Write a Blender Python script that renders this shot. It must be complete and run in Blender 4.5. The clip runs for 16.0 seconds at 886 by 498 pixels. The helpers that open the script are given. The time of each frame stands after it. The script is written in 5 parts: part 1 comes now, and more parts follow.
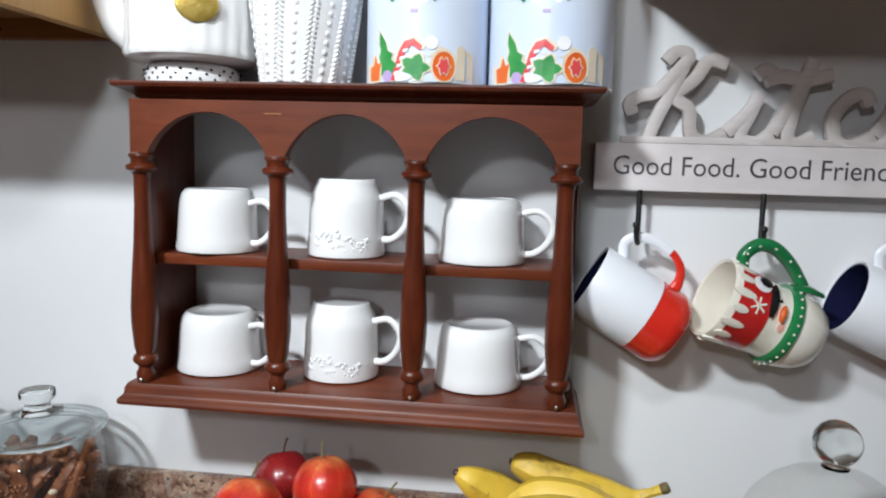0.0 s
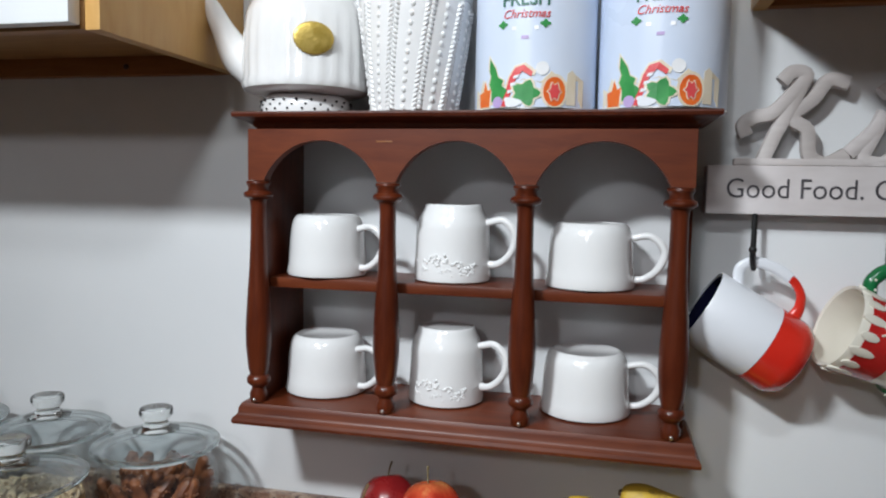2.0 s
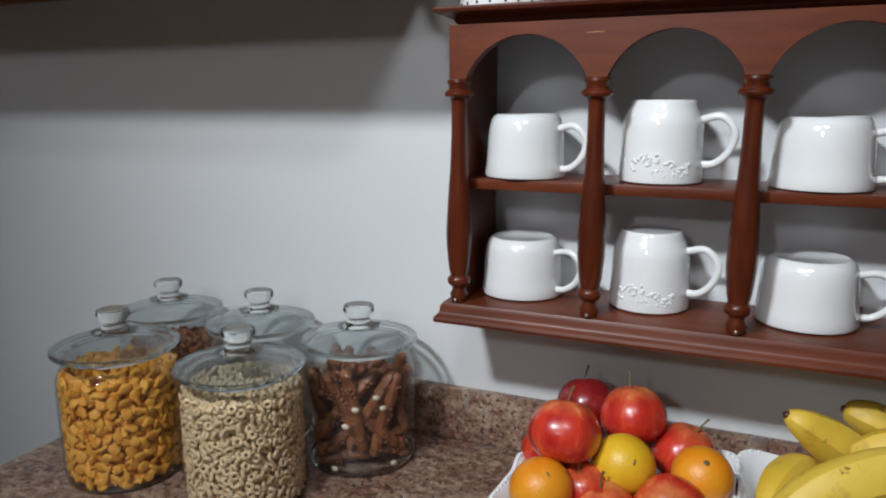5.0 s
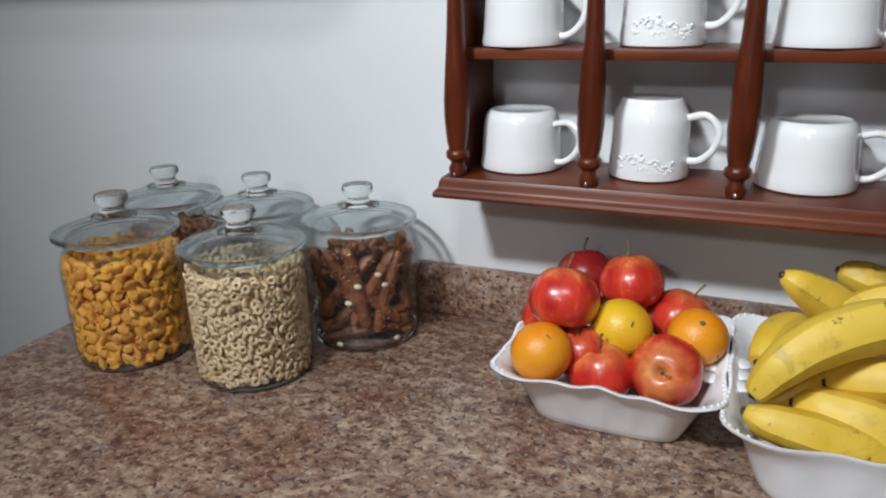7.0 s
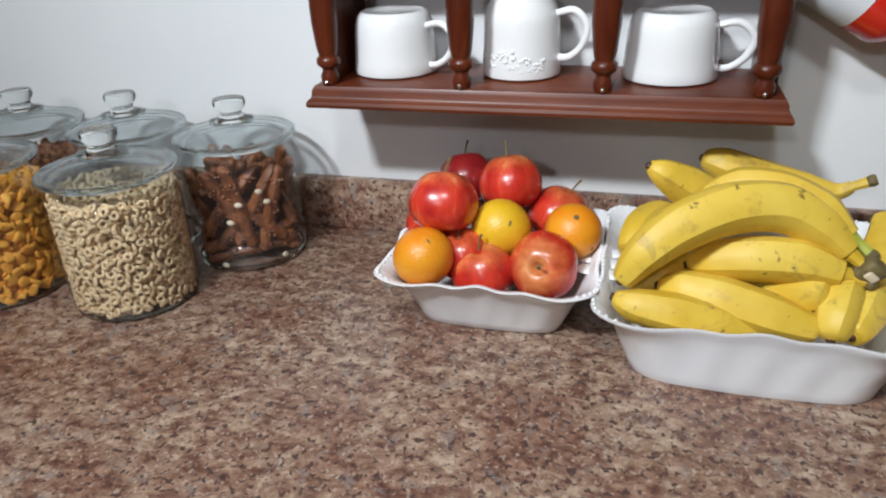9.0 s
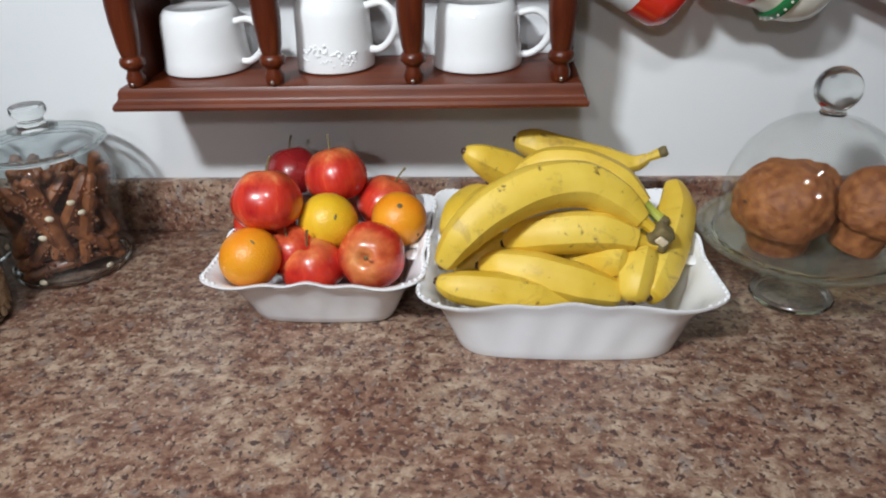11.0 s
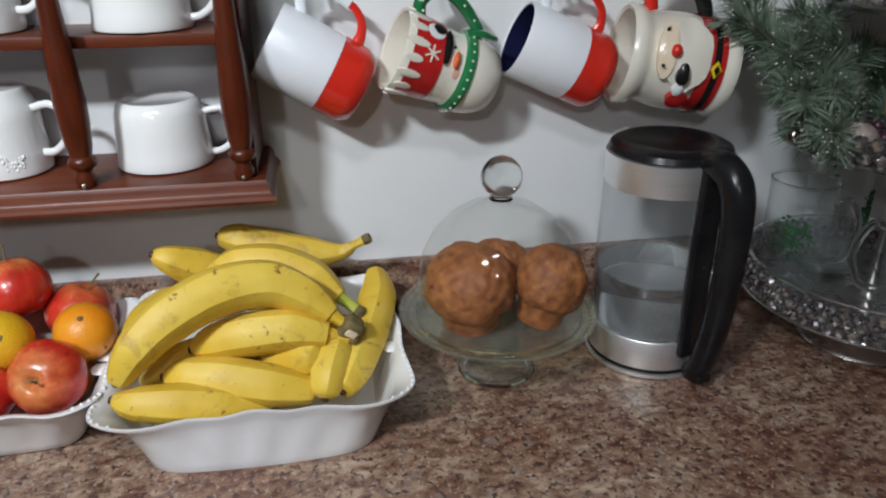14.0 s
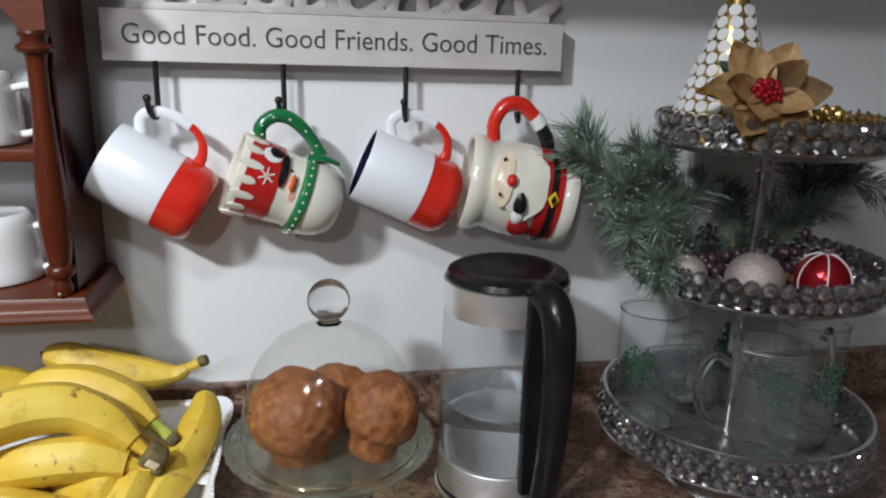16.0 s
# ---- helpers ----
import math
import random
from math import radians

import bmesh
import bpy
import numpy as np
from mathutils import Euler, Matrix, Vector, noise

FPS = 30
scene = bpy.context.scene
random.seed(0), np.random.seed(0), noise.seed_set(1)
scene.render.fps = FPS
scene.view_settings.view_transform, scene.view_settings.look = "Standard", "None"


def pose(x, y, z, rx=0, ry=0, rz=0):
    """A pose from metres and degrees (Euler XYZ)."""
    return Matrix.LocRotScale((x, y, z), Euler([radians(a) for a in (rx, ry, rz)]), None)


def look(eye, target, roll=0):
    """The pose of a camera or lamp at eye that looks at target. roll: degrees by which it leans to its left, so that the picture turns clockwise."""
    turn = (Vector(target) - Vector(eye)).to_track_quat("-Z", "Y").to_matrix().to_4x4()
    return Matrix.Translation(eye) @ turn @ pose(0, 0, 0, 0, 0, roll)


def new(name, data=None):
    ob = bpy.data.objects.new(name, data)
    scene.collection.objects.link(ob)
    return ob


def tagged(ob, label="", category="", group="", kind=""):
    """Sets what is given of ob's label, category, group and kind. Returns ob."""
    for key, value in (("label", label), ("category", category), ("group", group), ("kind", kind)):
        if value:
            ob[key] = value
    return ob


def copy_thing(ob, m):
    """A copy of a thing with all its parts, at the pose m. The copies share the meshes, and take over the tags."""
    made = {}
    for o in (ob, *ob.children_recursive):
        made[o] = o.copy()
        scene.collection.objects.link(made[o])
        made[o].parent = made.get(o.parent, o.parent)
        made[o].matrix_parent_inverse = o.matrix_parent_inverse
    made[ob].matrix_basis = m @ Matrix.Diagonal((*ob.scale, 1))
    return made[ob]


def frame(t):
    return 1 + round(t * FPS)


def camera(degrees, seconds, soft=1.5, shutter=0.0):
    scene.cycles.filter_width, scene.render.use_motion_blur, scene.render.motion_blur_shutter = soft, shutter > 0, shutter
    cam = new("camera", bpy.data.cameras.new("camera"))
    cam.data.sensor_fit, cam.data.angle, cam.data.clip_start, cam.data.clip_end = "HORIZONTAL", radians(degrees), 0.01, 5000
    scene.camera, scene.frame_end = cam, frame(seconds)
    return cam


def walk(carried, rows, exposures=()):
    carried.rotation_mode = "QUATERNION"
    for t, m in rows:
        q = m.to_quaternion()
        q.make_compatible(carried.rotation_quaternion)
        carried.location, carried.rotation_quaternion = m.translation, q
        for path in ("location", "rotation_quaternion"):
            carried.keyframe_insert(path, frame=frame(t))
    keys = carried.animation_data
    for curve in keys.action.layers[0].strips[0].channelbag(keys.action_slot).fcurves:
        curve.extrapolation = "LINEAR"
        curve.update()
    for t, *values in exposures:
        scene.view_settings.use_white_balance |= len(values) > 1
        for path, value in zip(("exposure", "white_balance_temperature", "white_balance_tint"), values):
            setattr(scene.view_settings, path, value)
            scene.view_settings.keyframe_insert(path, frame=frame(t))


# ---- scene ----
cam = camera(63.4, 16.0, soft=2.1)
PATH = [
    (0, (0.158, 0.091, 1.432), (-0.085, 2.062, 1.198), 1.6),
    (0.5, (0.155, 0.09, 1.434), (-0.069, 2.07, 1.258), 1.3),
    (1, (0.147, 0.088, 1.434), (-0.062, 2.072, 1.297), 1.5),
    (1.5, (0.135, 0.081, 1.432), (-0.167, 2.054, 1.313), 1.3),
    (2, (0.118, 0.082, 1.429), (-0.329, 2.025, 1.264), 1.1),
    (2.5, (0.102, 0.079, 1.43), (-0.445, 1.993, 1.234), 0.9),
    (3, (0.078, 0.077, 1.425), (-0.554, 1.962, 1.208), 0.9),
    (3.5, (0.061, 0.079, 1.423), (-0.655, 1.929, 1.168), 0.7),
    (4, (0.047, 0.079, 1.423), (-0.74, 1.894, 1.127), 0.4),
    (6.5, (0.03, 0.065, 1.381), (-0.744, 1.808, 0.776), -1.3),
    (7, (0.033, 0.065, 1.375), (-0.72, 1.795, 0.71), -1.4),
    (7.5, (0.045, 0.065, 1.368), (-0.674, 1.789, 0.655), -2.1),
    (8, (0.049, 0.069, 1.377), (-0.6, 1.793, 0.599), -2.1),
    (8.5, (0.063, 0.076, 1.367), (-0.529, 1.81, 0.565), -2.3),
    (9, (0.071, 0.079, 1.368), (-0.434, 1.794, 0.472), -2.5),
    (11.5, (0.14, 0.081, 1.393), (0.07, 1.833, 0.429), -2.0),
    (12, (0.161, 0.083, 1.398), (0.163, 1.845, 0.451), -1.8),
    (12.5, (0.182, 0.088, 1.399), (0.268, 1.86, 0.477), -1.5),
    (13, (0.213, 0.091, 1.405), (0.382, 1.871, 0.509), -1.2),
    (13.5, (0.252, 0.096, 1.41), (0.497, 1.882, 0.545), -0.9),
    (14, (0.287, 0.099, 1.418), (0.589, 1.895, 0.593), -0.3),
    (14.5, (0.316, 0.105, 1.431), (0.661, 1.915, 0.653), 0.1),
    (15, (0.352, 0.106, 1.438), (0.726, 1.943, 0.742), 0.1),
    (15.5, (0.386, 0.108, 1.446), (0.798, 1.963, 0.822), 1.1),
    (16, (0.459, 0.089, 1.423), (0.832, 1.983, 0.901), 1.6),
]
walk(cam, [(t, look(eye, target, roll)) for t, eye, target, roll in PATH],
     exposures=[(0, -0.54), (1.5, -0.77), (3.5, -1.02), (4, -1.02), (6.5, -0.84), (9, -0.56), (11.5, -0.66), (13, -0.87), (14.5, -0.71), (16, -0.52)])

# ---- light ----
world = bpy.data.worlds.new("world")
scene.world = world
world.use_nodes = True
world.node_tree.nodes["Background"].inputs[0].default_value = (0.5, 0.55, 0.6, 1)
world.node_tree.nodes["Background"].inputs[1].default_value = 0.1


def area_lamp(name, eye, target, sx, sy, watts, colour, spread=180):
    data = bpy.data.lights.new(name, "AREA")
    data.shape, data.size, data.size_y, data.energy, data.color = "RECTANGLE", sx, sy, watts, colour
    data.spread = radians(spread)
    ob = new(name, data)
    ob.matrix_world = look(eye, target)
    return ob


LAMP = (0.88, 0.945, 1.0)
area_lamp("ceiling_lamp_a", (-0.60, -0.48, 2.37), (-0.10, 0.76, 1.40), 0.20, 0.10, 15.2, LAMP, 96)
area_lamp("ceiling_lamp_b", (0.05, -0.22, 2.40), (-0.10, 0.62, 1.34), 0.22, 0.10, 4.8, LAMP, 118)
area_lamp("far_ceiling_lamp", (-0.42, -1.95, 2.38), (-0.3, 0.2, 1.3), 0.16, 0.16, 15, (0.95, 0.95, 1.0))



# ---- materials ----
def node_mat(name):
    m = bpy.data.materials.new(name)
    m.use_nodes = True
    t = m.node_tree
    return m, t, t.nodes["Principled BSDF"]


def coords(t, scale=(1, 1, 1), wander=0.0):
    tc = t.nodes.new("ShaderNodeTexCoord")
    mp = t.nodes.new("ShaderNodeMapping")
    mp.inputs["Scale"].default_value = scale
    t.links.new(tc.outputs["Object"], mp.inputs["Vector"])
    if wander:
        oi = t.nodes.new("ShaderNodeObjectInfo")
        mu = t.nodes.new("ShaderNodeMath")
        mu.operation = "MULTIPLY"
        mu.inputs[1].default_value = wander
        t.links.new(oi.outputs["Random"], mu.inputs[0])
        t.links.new(mu.outputs[0], mp.inputs["Location"])
    return mp.outputs[0]


def noise_tex(t, vec, scale, detail=4.0, rough=0.55, distort=0.0):
    n = t.nodes.new("ShaderNodeTexNoise")
    n.inputs["Scale"].default_value, n.inputs["Detail"].default_value = scale, detail
    n.inputs["Roughness"].default_value, n.inputs["Distortion"].default_value = rough, distort
    t.links.new(vec, n.inputs["Vector"])
    return n.outputs["Fac"]


def ramp(t, fac, stops):
    r = t.nodes.new("ShaderNodeValToRGB")
    while len(r.color_ramp.elements) < len(stops):
        r.color_ramp.elements.new(0.5)
    for e, (p, c) in zip(r.color_ramp.elements, stops):
        e.position, e.color = p, (*c, 1)
    t.links.new(fac, r.inputs["Fac"])
    return r.outputs["Color"]


def mix(t, fac, a, b, mode="MIX"):
    n = t.nodes.new("ShaderNodeMix")
    n.data_type, n.blend_type = "RGBA", mode
    for sock, v in ((n.inputs["Factor"], fac), (n.inputs["A"], a), (n.inputs["B"], b)):
        if isinstance(v, (int, float)):
            sock.default_value = v
        elif isinstance(v, tuple):
            sock.default_value = (*v, 1)
        else:
            t.links.new(v, sock)
    return n.outputs["Result"]


def bump(t, bsdf, height, strength, distance=0.002):
    b = t.nodes.new("ShaderNodeBump")
    b.inputs["Strength"].default_value, b.inputs["Distance"].default_value = strength, distance
    t.links.new(height, b.inputs["Height"])
    t.links.new(b.outputs[0], bsdf.inputs["Normal"])


def plain(name, c1, c2, rough=0.5, metal=0.0, scale=30.0, fine=300.0, relief=0.15, coat=0.0, spec=0.5, wander=7.0):
    """Two colours mixed by a broad noise, with a fine relief."""
    m, t, b = node_mat(name)
    v = coords(t, wander=wander)
    broad = noise_tex(t, v, scale)
    t.links.new(ramp(t, broad, [(0.35, c1), (0.65, c2)]), b.inputs["Base Color"])
    tiny = noise_tex(t, v, fine, 3)
    bump(t, b, tiny, relief, 0.001)
    rr = t.nodes.new("ShaderNodeMapRange")
    rr.inputs["To Min"].default_value, rr.inputs["To Max"].default_value = max(rough - 0.06, 0.02), rough + 0.08
    t.links.new(broad, rr.inputs["Value"])
    t.links.new(rr.outputs[0], b.inputs["Roughness"])
    b.inputs["Metallic"].default_value = metal
    b.inputs["Coat Weight"].default_value = coat
    b.inputs["Coat Roughness"].default_value = 0.08
    b.inputs["Specular IOR Level"].default_value = spec
    return m


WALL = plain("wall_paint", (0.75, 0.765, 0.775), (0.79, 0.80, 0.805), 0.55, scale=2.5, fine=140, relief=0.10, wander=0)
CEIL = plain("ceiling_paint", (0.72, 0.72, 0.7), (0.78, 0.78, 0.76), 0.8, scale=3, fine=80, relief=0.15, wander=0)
# grey of the unseen walls, set by how much light they bounce back
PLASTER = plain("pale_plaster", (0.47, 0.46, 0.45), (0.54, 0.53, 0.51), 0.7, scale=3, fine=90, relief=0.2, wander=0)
FLOOR = plain("floor_vinyl", (0.20, 0.16, 0.12), (0.28, 0.22, 0.17), 0.5, scale=4, fine=60, wander=0)
CERAMIC = plain("white_glaze", (0.80, 0.80, 0.795), (0.84, 0.84, 0.835), 0.12, scale=12, fine=60, relief=0.03, coat=0.5)
STONEWARE = plain("white_stoneware", (0.82, 0.83, 0.85), (0.86, 0.87, 0.88), 0.2, scale=14, fine=70, relief=0.05, coat=0.4)
CREAM = plain("cream_glaze", (0.74, 0.70, 0.60), (0.80, 0.77, 0.68), 0.15, scale=14, fine=70, relief=0.03, coat=0.5)
MATTE_WHITE = plain("white_enamel", (0.76, 0.78, 0.82), (0.80, 0.82, 0.86), 0.3, scale=10, fine=90, relief=0.03)
RED = plain("red_glaze", (0.62, 0.022, 0.012), (0.70, 0.035, 0.02), 0.2, scale=18, fine=90, relief=0.03, coat=0.4)
DEEP_RED = plain("deep_red_glaze", (0.42, 0.014, 0.014), (0.52, 0.02, 0.018), 0.2, scale=25, fine=90, relief=0.04, coat=0.4)
GREEN = plain("green_glaze", (0.008, 0.13, 0.040), (0.014, 0.19, 0.06), 0.18, scale=25, fine=90, relief=0.04, coat=0.5)
NAVY = plain("navy_glaze", (0.008, 0.010, 0.035), (0.012, 0.014, 0.05), 0.2, scale=20, fine=90, relief=0.03, coat=0.3)
BLACK = plain("black_plastic", (0.008, 0.008, 0.009), (0.014, 0.014, 0.015), 0.24, scale=20, fine=400, relief=0.05, spec=0.28)
IRON = plain("black_iron", (0.010, 0.010, 0.011), (0.02, 0.02, 0.02), 0.42, metal=0.3, scale=60, fine=500, relief=0.15)
YELLOW = plain("yellow_glaze", (0.75, 0.55, 0.02), (0.8, 0.62, 0.04), 0.2)
PINK = plain("pink_glaze", (0.75, 0.38, 0.30), (0.78, 0.48, 0.38), 0.25)
GOLD = plain("gold_seal", (0.52, 0.36, 0.07), (0.68, 0.50, 0.14), 0.38, metal=0.6, scale=90, fine=260, relief=0.5)
SILVER = plain("silver_plate", (0.58, 0.57, 0.56), (0.72, 0.71, 0.70), 0.27, metal=1.0, scale=30, fine=200, relief=0.08)
INK = plain("sign_ink", (0.05, 0.045, 0.05), (0.10, 0.09, 0.10), 0.6, scale=160)
CHIP = plain("dark_chip", (0.045, 0.016, 0.009), (0.09, 0.035, 0.018), 0.45)
MUFFIN = plain("muffin_crumb", (0.22, 0.067, 0.021), (0.42, 0.160, 0.050), 0.6, scale=90, fine=260, relief=1.4)
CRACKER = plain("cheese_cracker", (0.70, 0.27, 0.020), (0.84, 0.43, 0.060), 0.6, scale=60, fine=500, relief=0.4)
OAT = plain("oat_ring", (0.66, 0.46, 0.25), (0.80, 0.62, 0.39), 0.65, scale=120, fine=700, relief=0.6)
# darker oat for the heap's core: shade between the rings put into colour
OAT_SHADE = plain("oat_gap_shade", (0.42, 0.28, 0.14), (0.54, 0.38, 0.21), 0.8, scale=120, fine=500, relief=0.6)
# cracker colour darkened as the shade seen in gaps between pieces
CRACKER_SHADE = plain("cracker_gap_shade", (0.50, 0.16, 0.012), (0.60, 0.22, 0.02), 0.8, scale=90, fine=500, relief=0.6)
STICK = plain("glazed_stick", (0.13, 0.036, 0.012), (0.33, 0.115, 0.038), 0.45, scale=70, fine=260, relief=0.8, coat=0.2)
NUT = plain("pale_nut", (0.72, 0.60, 0.42), (0.80, 0.70, 0.54), 0.5)
STEM = plain("dry_stem", (0.10, 0.075, 0.03), (0.20, 0.15, 0.06), 0.7, scale=120)
WAX = plain("matte_white_door", (0.72, 0.74, 0.76), (0.78, 0.80, 0.81), 0.5, scale=5)
PURPLE = plain("dark_berry", (0.035, 0.012, 0.022), (0.08, 0.03, 0.045), 0.3, scale=80)
TAN = plain("gold_mesh_petal", (0.46, 0.27, 0.11), (0.62, 0.41, 0.20), 0.5, metal=0.1, scale=90, fine=700, relief=0.6)
ROSE = plain("rose_glitter", (0.42, 0.33, 0.29), (0.62, 0.54, 0.50), 0.35, metal=0.5, scale=400, fine=900, relief=1.0)
RUBY = plain("ruby_foil", (0.30, 0.008, 0.015), (0.48, 0.02, 0.03), 0.18, metal=0.6, scale=60)
BRASS = plain("gold_tinsel", (0.55, 0.36, 0.10), (0.75, 0.55, 0.22), 0.25, metal=0.9, scale=200)
NEEDLE = plain("pine_needle", (0.10, 0.155, 0.105), (0.25, 0.32, 0.24), 0.5, scale=40, fine=200)
LEAF = plain("dark_leaf", (0.015, 0.060, 0.022), (0.035, 0.11, 0.045), 0.45, scale=60)


def wood(name, dark, light, rough=0.35, along=0, coat=0.25, streak=14.0):
    m, t, b = node_mat(name)
    sc = [streak, streak, streak]
    sc[along] = 1.4
    v = coords(t, tuple(sc), wander=3.0)
    grain = noise_tex(t, v, 6.0, 6, 0.65, 0.6)
    broad = noise_tex(t, coords(t, wander=5.0), 5.0, 3)
    col = ramp(t, grain, [(0.3, dark), (0.7, light)])
    shade = ramp(t, broad, [(0.3, (0.72, 0.70, 0.68)), (0.7, (1.0, 1.0, 1.0))])
    t.links.new(mix(t, 1.0, col, shade, "MULTIPLY"), b.inputs["Base Color"])
    bump(t, b, grain, 0.12, 0.001)
    b.inputs["Roughness"].default_value = rough
    b.inputs["Coat Weight"].default_value, b.inputs["Coat Roughness"].default_value = coat, 0.2
    b.inputs["Specular IOR Level"].default_value = 0.32
    return m


# one cherry stain: x toned as lit, z and y darkened as shaded
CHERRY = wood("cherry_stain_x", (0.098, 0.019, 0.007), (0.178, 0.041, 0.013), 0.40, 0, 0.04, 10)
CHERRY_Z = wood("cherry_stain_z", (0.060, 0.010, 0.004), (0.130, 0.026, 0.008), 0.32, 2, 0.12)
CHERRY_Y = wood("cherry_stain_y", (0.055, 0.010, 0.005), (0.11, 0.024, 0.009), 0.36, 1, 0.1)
HONEY = wood("honey_pine_x", (0.36, 0.17, 0.055), (0.52, 0.28, 0.10), 0.5, 0, 0.1)
HONEY_Y = wood("honey_pine_y", (0.60, 0.33, 0.10), (0.70, 0.43, 0.16), 0.45, 2, 0.15, 8)
RAIL = wood("orange_pine", (0.30, 0.11, 0.03), (0.42, 0.18, 0.055), 0.5, 0, 0.1)
SIGNWOOD = wood("whitewashed_wood", (0.66, 0.61, 0.60), (0.78, 0.74, 0.73), 0.7, 0, 0.0, 9)
SIGNFACE = wood("whitewashed_board", (0.72, 0.67, 0.67), (0.82, 0.78, 0.78), 0.7, 0, 0.0, 6)


def laminate():
    m, t, b = node_mat("speckled_laminate")
    v = coords(t)
    big = noise_tex(t, v, 9, 3, 0.55, 0.4)
    mid = noise_tex(t, coords(t, (0.85, 1.1, 1)), 56, 5, 0.66, 0.3)
    grain = noise_tex(t, v, 125, 3, 0.6, 0.3)
    flecks = noise_tex(t, coords(t, (1.2, 0.9, 1)), 150, 2, 0.5, 0.2)
    grey = noise_tex(t, coords(t, (1.3, 1, 1)), 34, 4, 0.65, 0.5)
    base = ramp(t, mid, [(0.32, (0.105, 0.050, 0.039)), (0.43, (0.205, 0.117, 0.084)), (0.53, (0.315, 0.214, 0.154)), (0.66, (0.47, 0.36, 0.27))])
    red = ramp(t, big, [(0.38, (0.74, 0.59, 0.55)), (0.60, (1.06, 1.05, 1.02))])
    c = mix(t, 1.0, base, red, "MULTIPLY")
    gm = ramp(t, grey, [(0.57, (0, 0, 0)), (0.66, (0.6, 0.6, 0.6))])
    c = mix(t, gm, c, (0.245, 0.215, 0.195))
    lm = ramp(t, flecks, [(0.59, (0, 0, 0)), (0.66, (0.5, 0.5, 0.5))])
    c = mix(t, lm, c, (0.52, 0.42, 0.33))
    dm = ramp(t, grain, [(0.37, (0.95, 0.95, 0.95)), (0.45, (0, 0, 0))])
    c = mix(t, dm, c, (0.070, 0.040, 0.036))
    t.links.new(c, b.inputs["Base Color"])
    bump(t, b, grain, 0.06, 0.001)
    b.inputs["Roughness"].default_value = 0.33
    return m


LAMINATE = laminate()


def apple_skin():
    m, t, b = node_mat("apple_skin")
    v = coords(t, wander=9.0)
    streak = noise_tex(t, coords(t, (60, 60, 7), wander=9.0), 1.0, 5, 0.6)
    patch = noise_tex(t, v, 14, 2)
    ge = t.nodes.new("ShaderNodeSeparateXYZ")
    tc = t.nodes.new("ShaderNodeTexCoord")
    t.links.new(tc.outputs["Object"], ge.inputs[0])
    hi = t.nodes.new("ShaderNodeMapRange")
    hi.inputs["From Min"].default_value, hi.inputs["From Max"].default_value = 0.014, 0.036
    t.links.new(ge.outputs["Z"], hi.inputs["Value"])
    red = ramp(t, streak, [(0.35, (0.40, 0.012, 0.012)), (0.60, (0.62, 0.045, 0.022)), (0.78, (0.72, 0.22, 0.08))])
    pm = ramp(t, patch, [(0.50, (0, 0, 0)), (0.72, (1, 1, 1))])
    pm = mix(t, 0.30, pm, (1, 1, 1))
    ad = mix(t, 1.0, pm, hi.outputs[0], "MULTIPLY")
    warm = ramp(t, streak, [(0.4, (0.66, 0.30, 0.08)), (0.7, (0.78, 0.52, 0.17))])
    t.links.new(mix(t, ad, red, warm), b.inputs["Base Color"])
    b.inputs["Roughness"].default_value = 0.27
    b.inputs["Coat Weight"].default_value = 0.35
    return m


APPLE = apple_skin()
DARK_APPLE = plain("dark_apple_skin", (0.14, 0.006, 0.010), (0.26, 0.015, 0.015), 0.25, scale=25, fine=200, relief=0.05, coat=0.3)


def citrus(name, c1, c2):
    m, t, b = node_mat(name)
    v = coords(t, wander=9.0)
    t.links.new(ramp(t, noise_tex(t, v, 18, 3), [(0.35, c1), (0.68, c2)]), b.inputs["Base Color"])
    vo = t.nodes.new("ShaderNodeTexVoronoi")
    vo.inputs["Scale"].default_value = 420
    t.links.new(v, vo.inputs["Vector"])
    bump(t, b, vo.outputs["Distance"], 0.35, 0.001)
    b.inputs["Roughness"].default_value = 0.36
    return m


ORANGE = citrus("orange_peel", (0.78, 0.24, 0.008), (0.80, 0.34, 0.02))
LEMON = citrus("golden_peel", (0.74, 0.40, 0.012), (0.78, 0.50, 0.03))


def banana_skin():
    m, t, b = node_mat("banana_skin")
    v = coords(t, wander=5.0)
    c = ramp(t, noise_tex(t, v, 16, 3), [(0.3, (0.66, 0.42, 0.030)), (0.7, (0.78, 0.56, 0.085))])
    sp = ramp(t, noise_tex(t, v, 60, 4, 0.6), [(0.28, (0.9, 0.9, 0.9)), (0.34, (0, 0, 0))])
    c = mix(t, sp, c, (0.14, 0.07, 0.02))
    br = ramp(t, noise_tex(t, v, 34, 5, 0.7, 1.0), [(0.55, (0, 0, 0)), (0.74, (0.7, 0.7, 0.7))])
    c = mix(t, br, c, (0.30, 0.17, 0.05))
    t.links.new(c, b.inputs["Base Color"])
    bump(t, b, noise_tex(t, v, 90, 3), 0.12, 0.001)
    b.inputs["Roughness"].default_value = 0.5
    return m


BANANA = banana_skin()
BANANA_GREEN = plain("green_banana_neck", (0.36, 0.42, 0.05), (0.50, 0.50, 0.08), 0.45, scale=40)


def brushed(name):
    m, t, b = node_mat(name)
    g = noise_tex(t, coords(t, (2, 2, 260)), 5, 4)
    t.links.new(ramp(t, g, [(0.3, (0.82, 0.82, 0.83)), (0.7, (0.92, 0.92, 0.93))]), b.inputs["Base Color"])
    bump(t, b, g, 0.05, 0.0005)
    b.inputs["Metallic"].default_value, b.inputs["Roughness"].default_value = 0.88, 0.40
    return m


STEEL = brushed("brushed_steel")


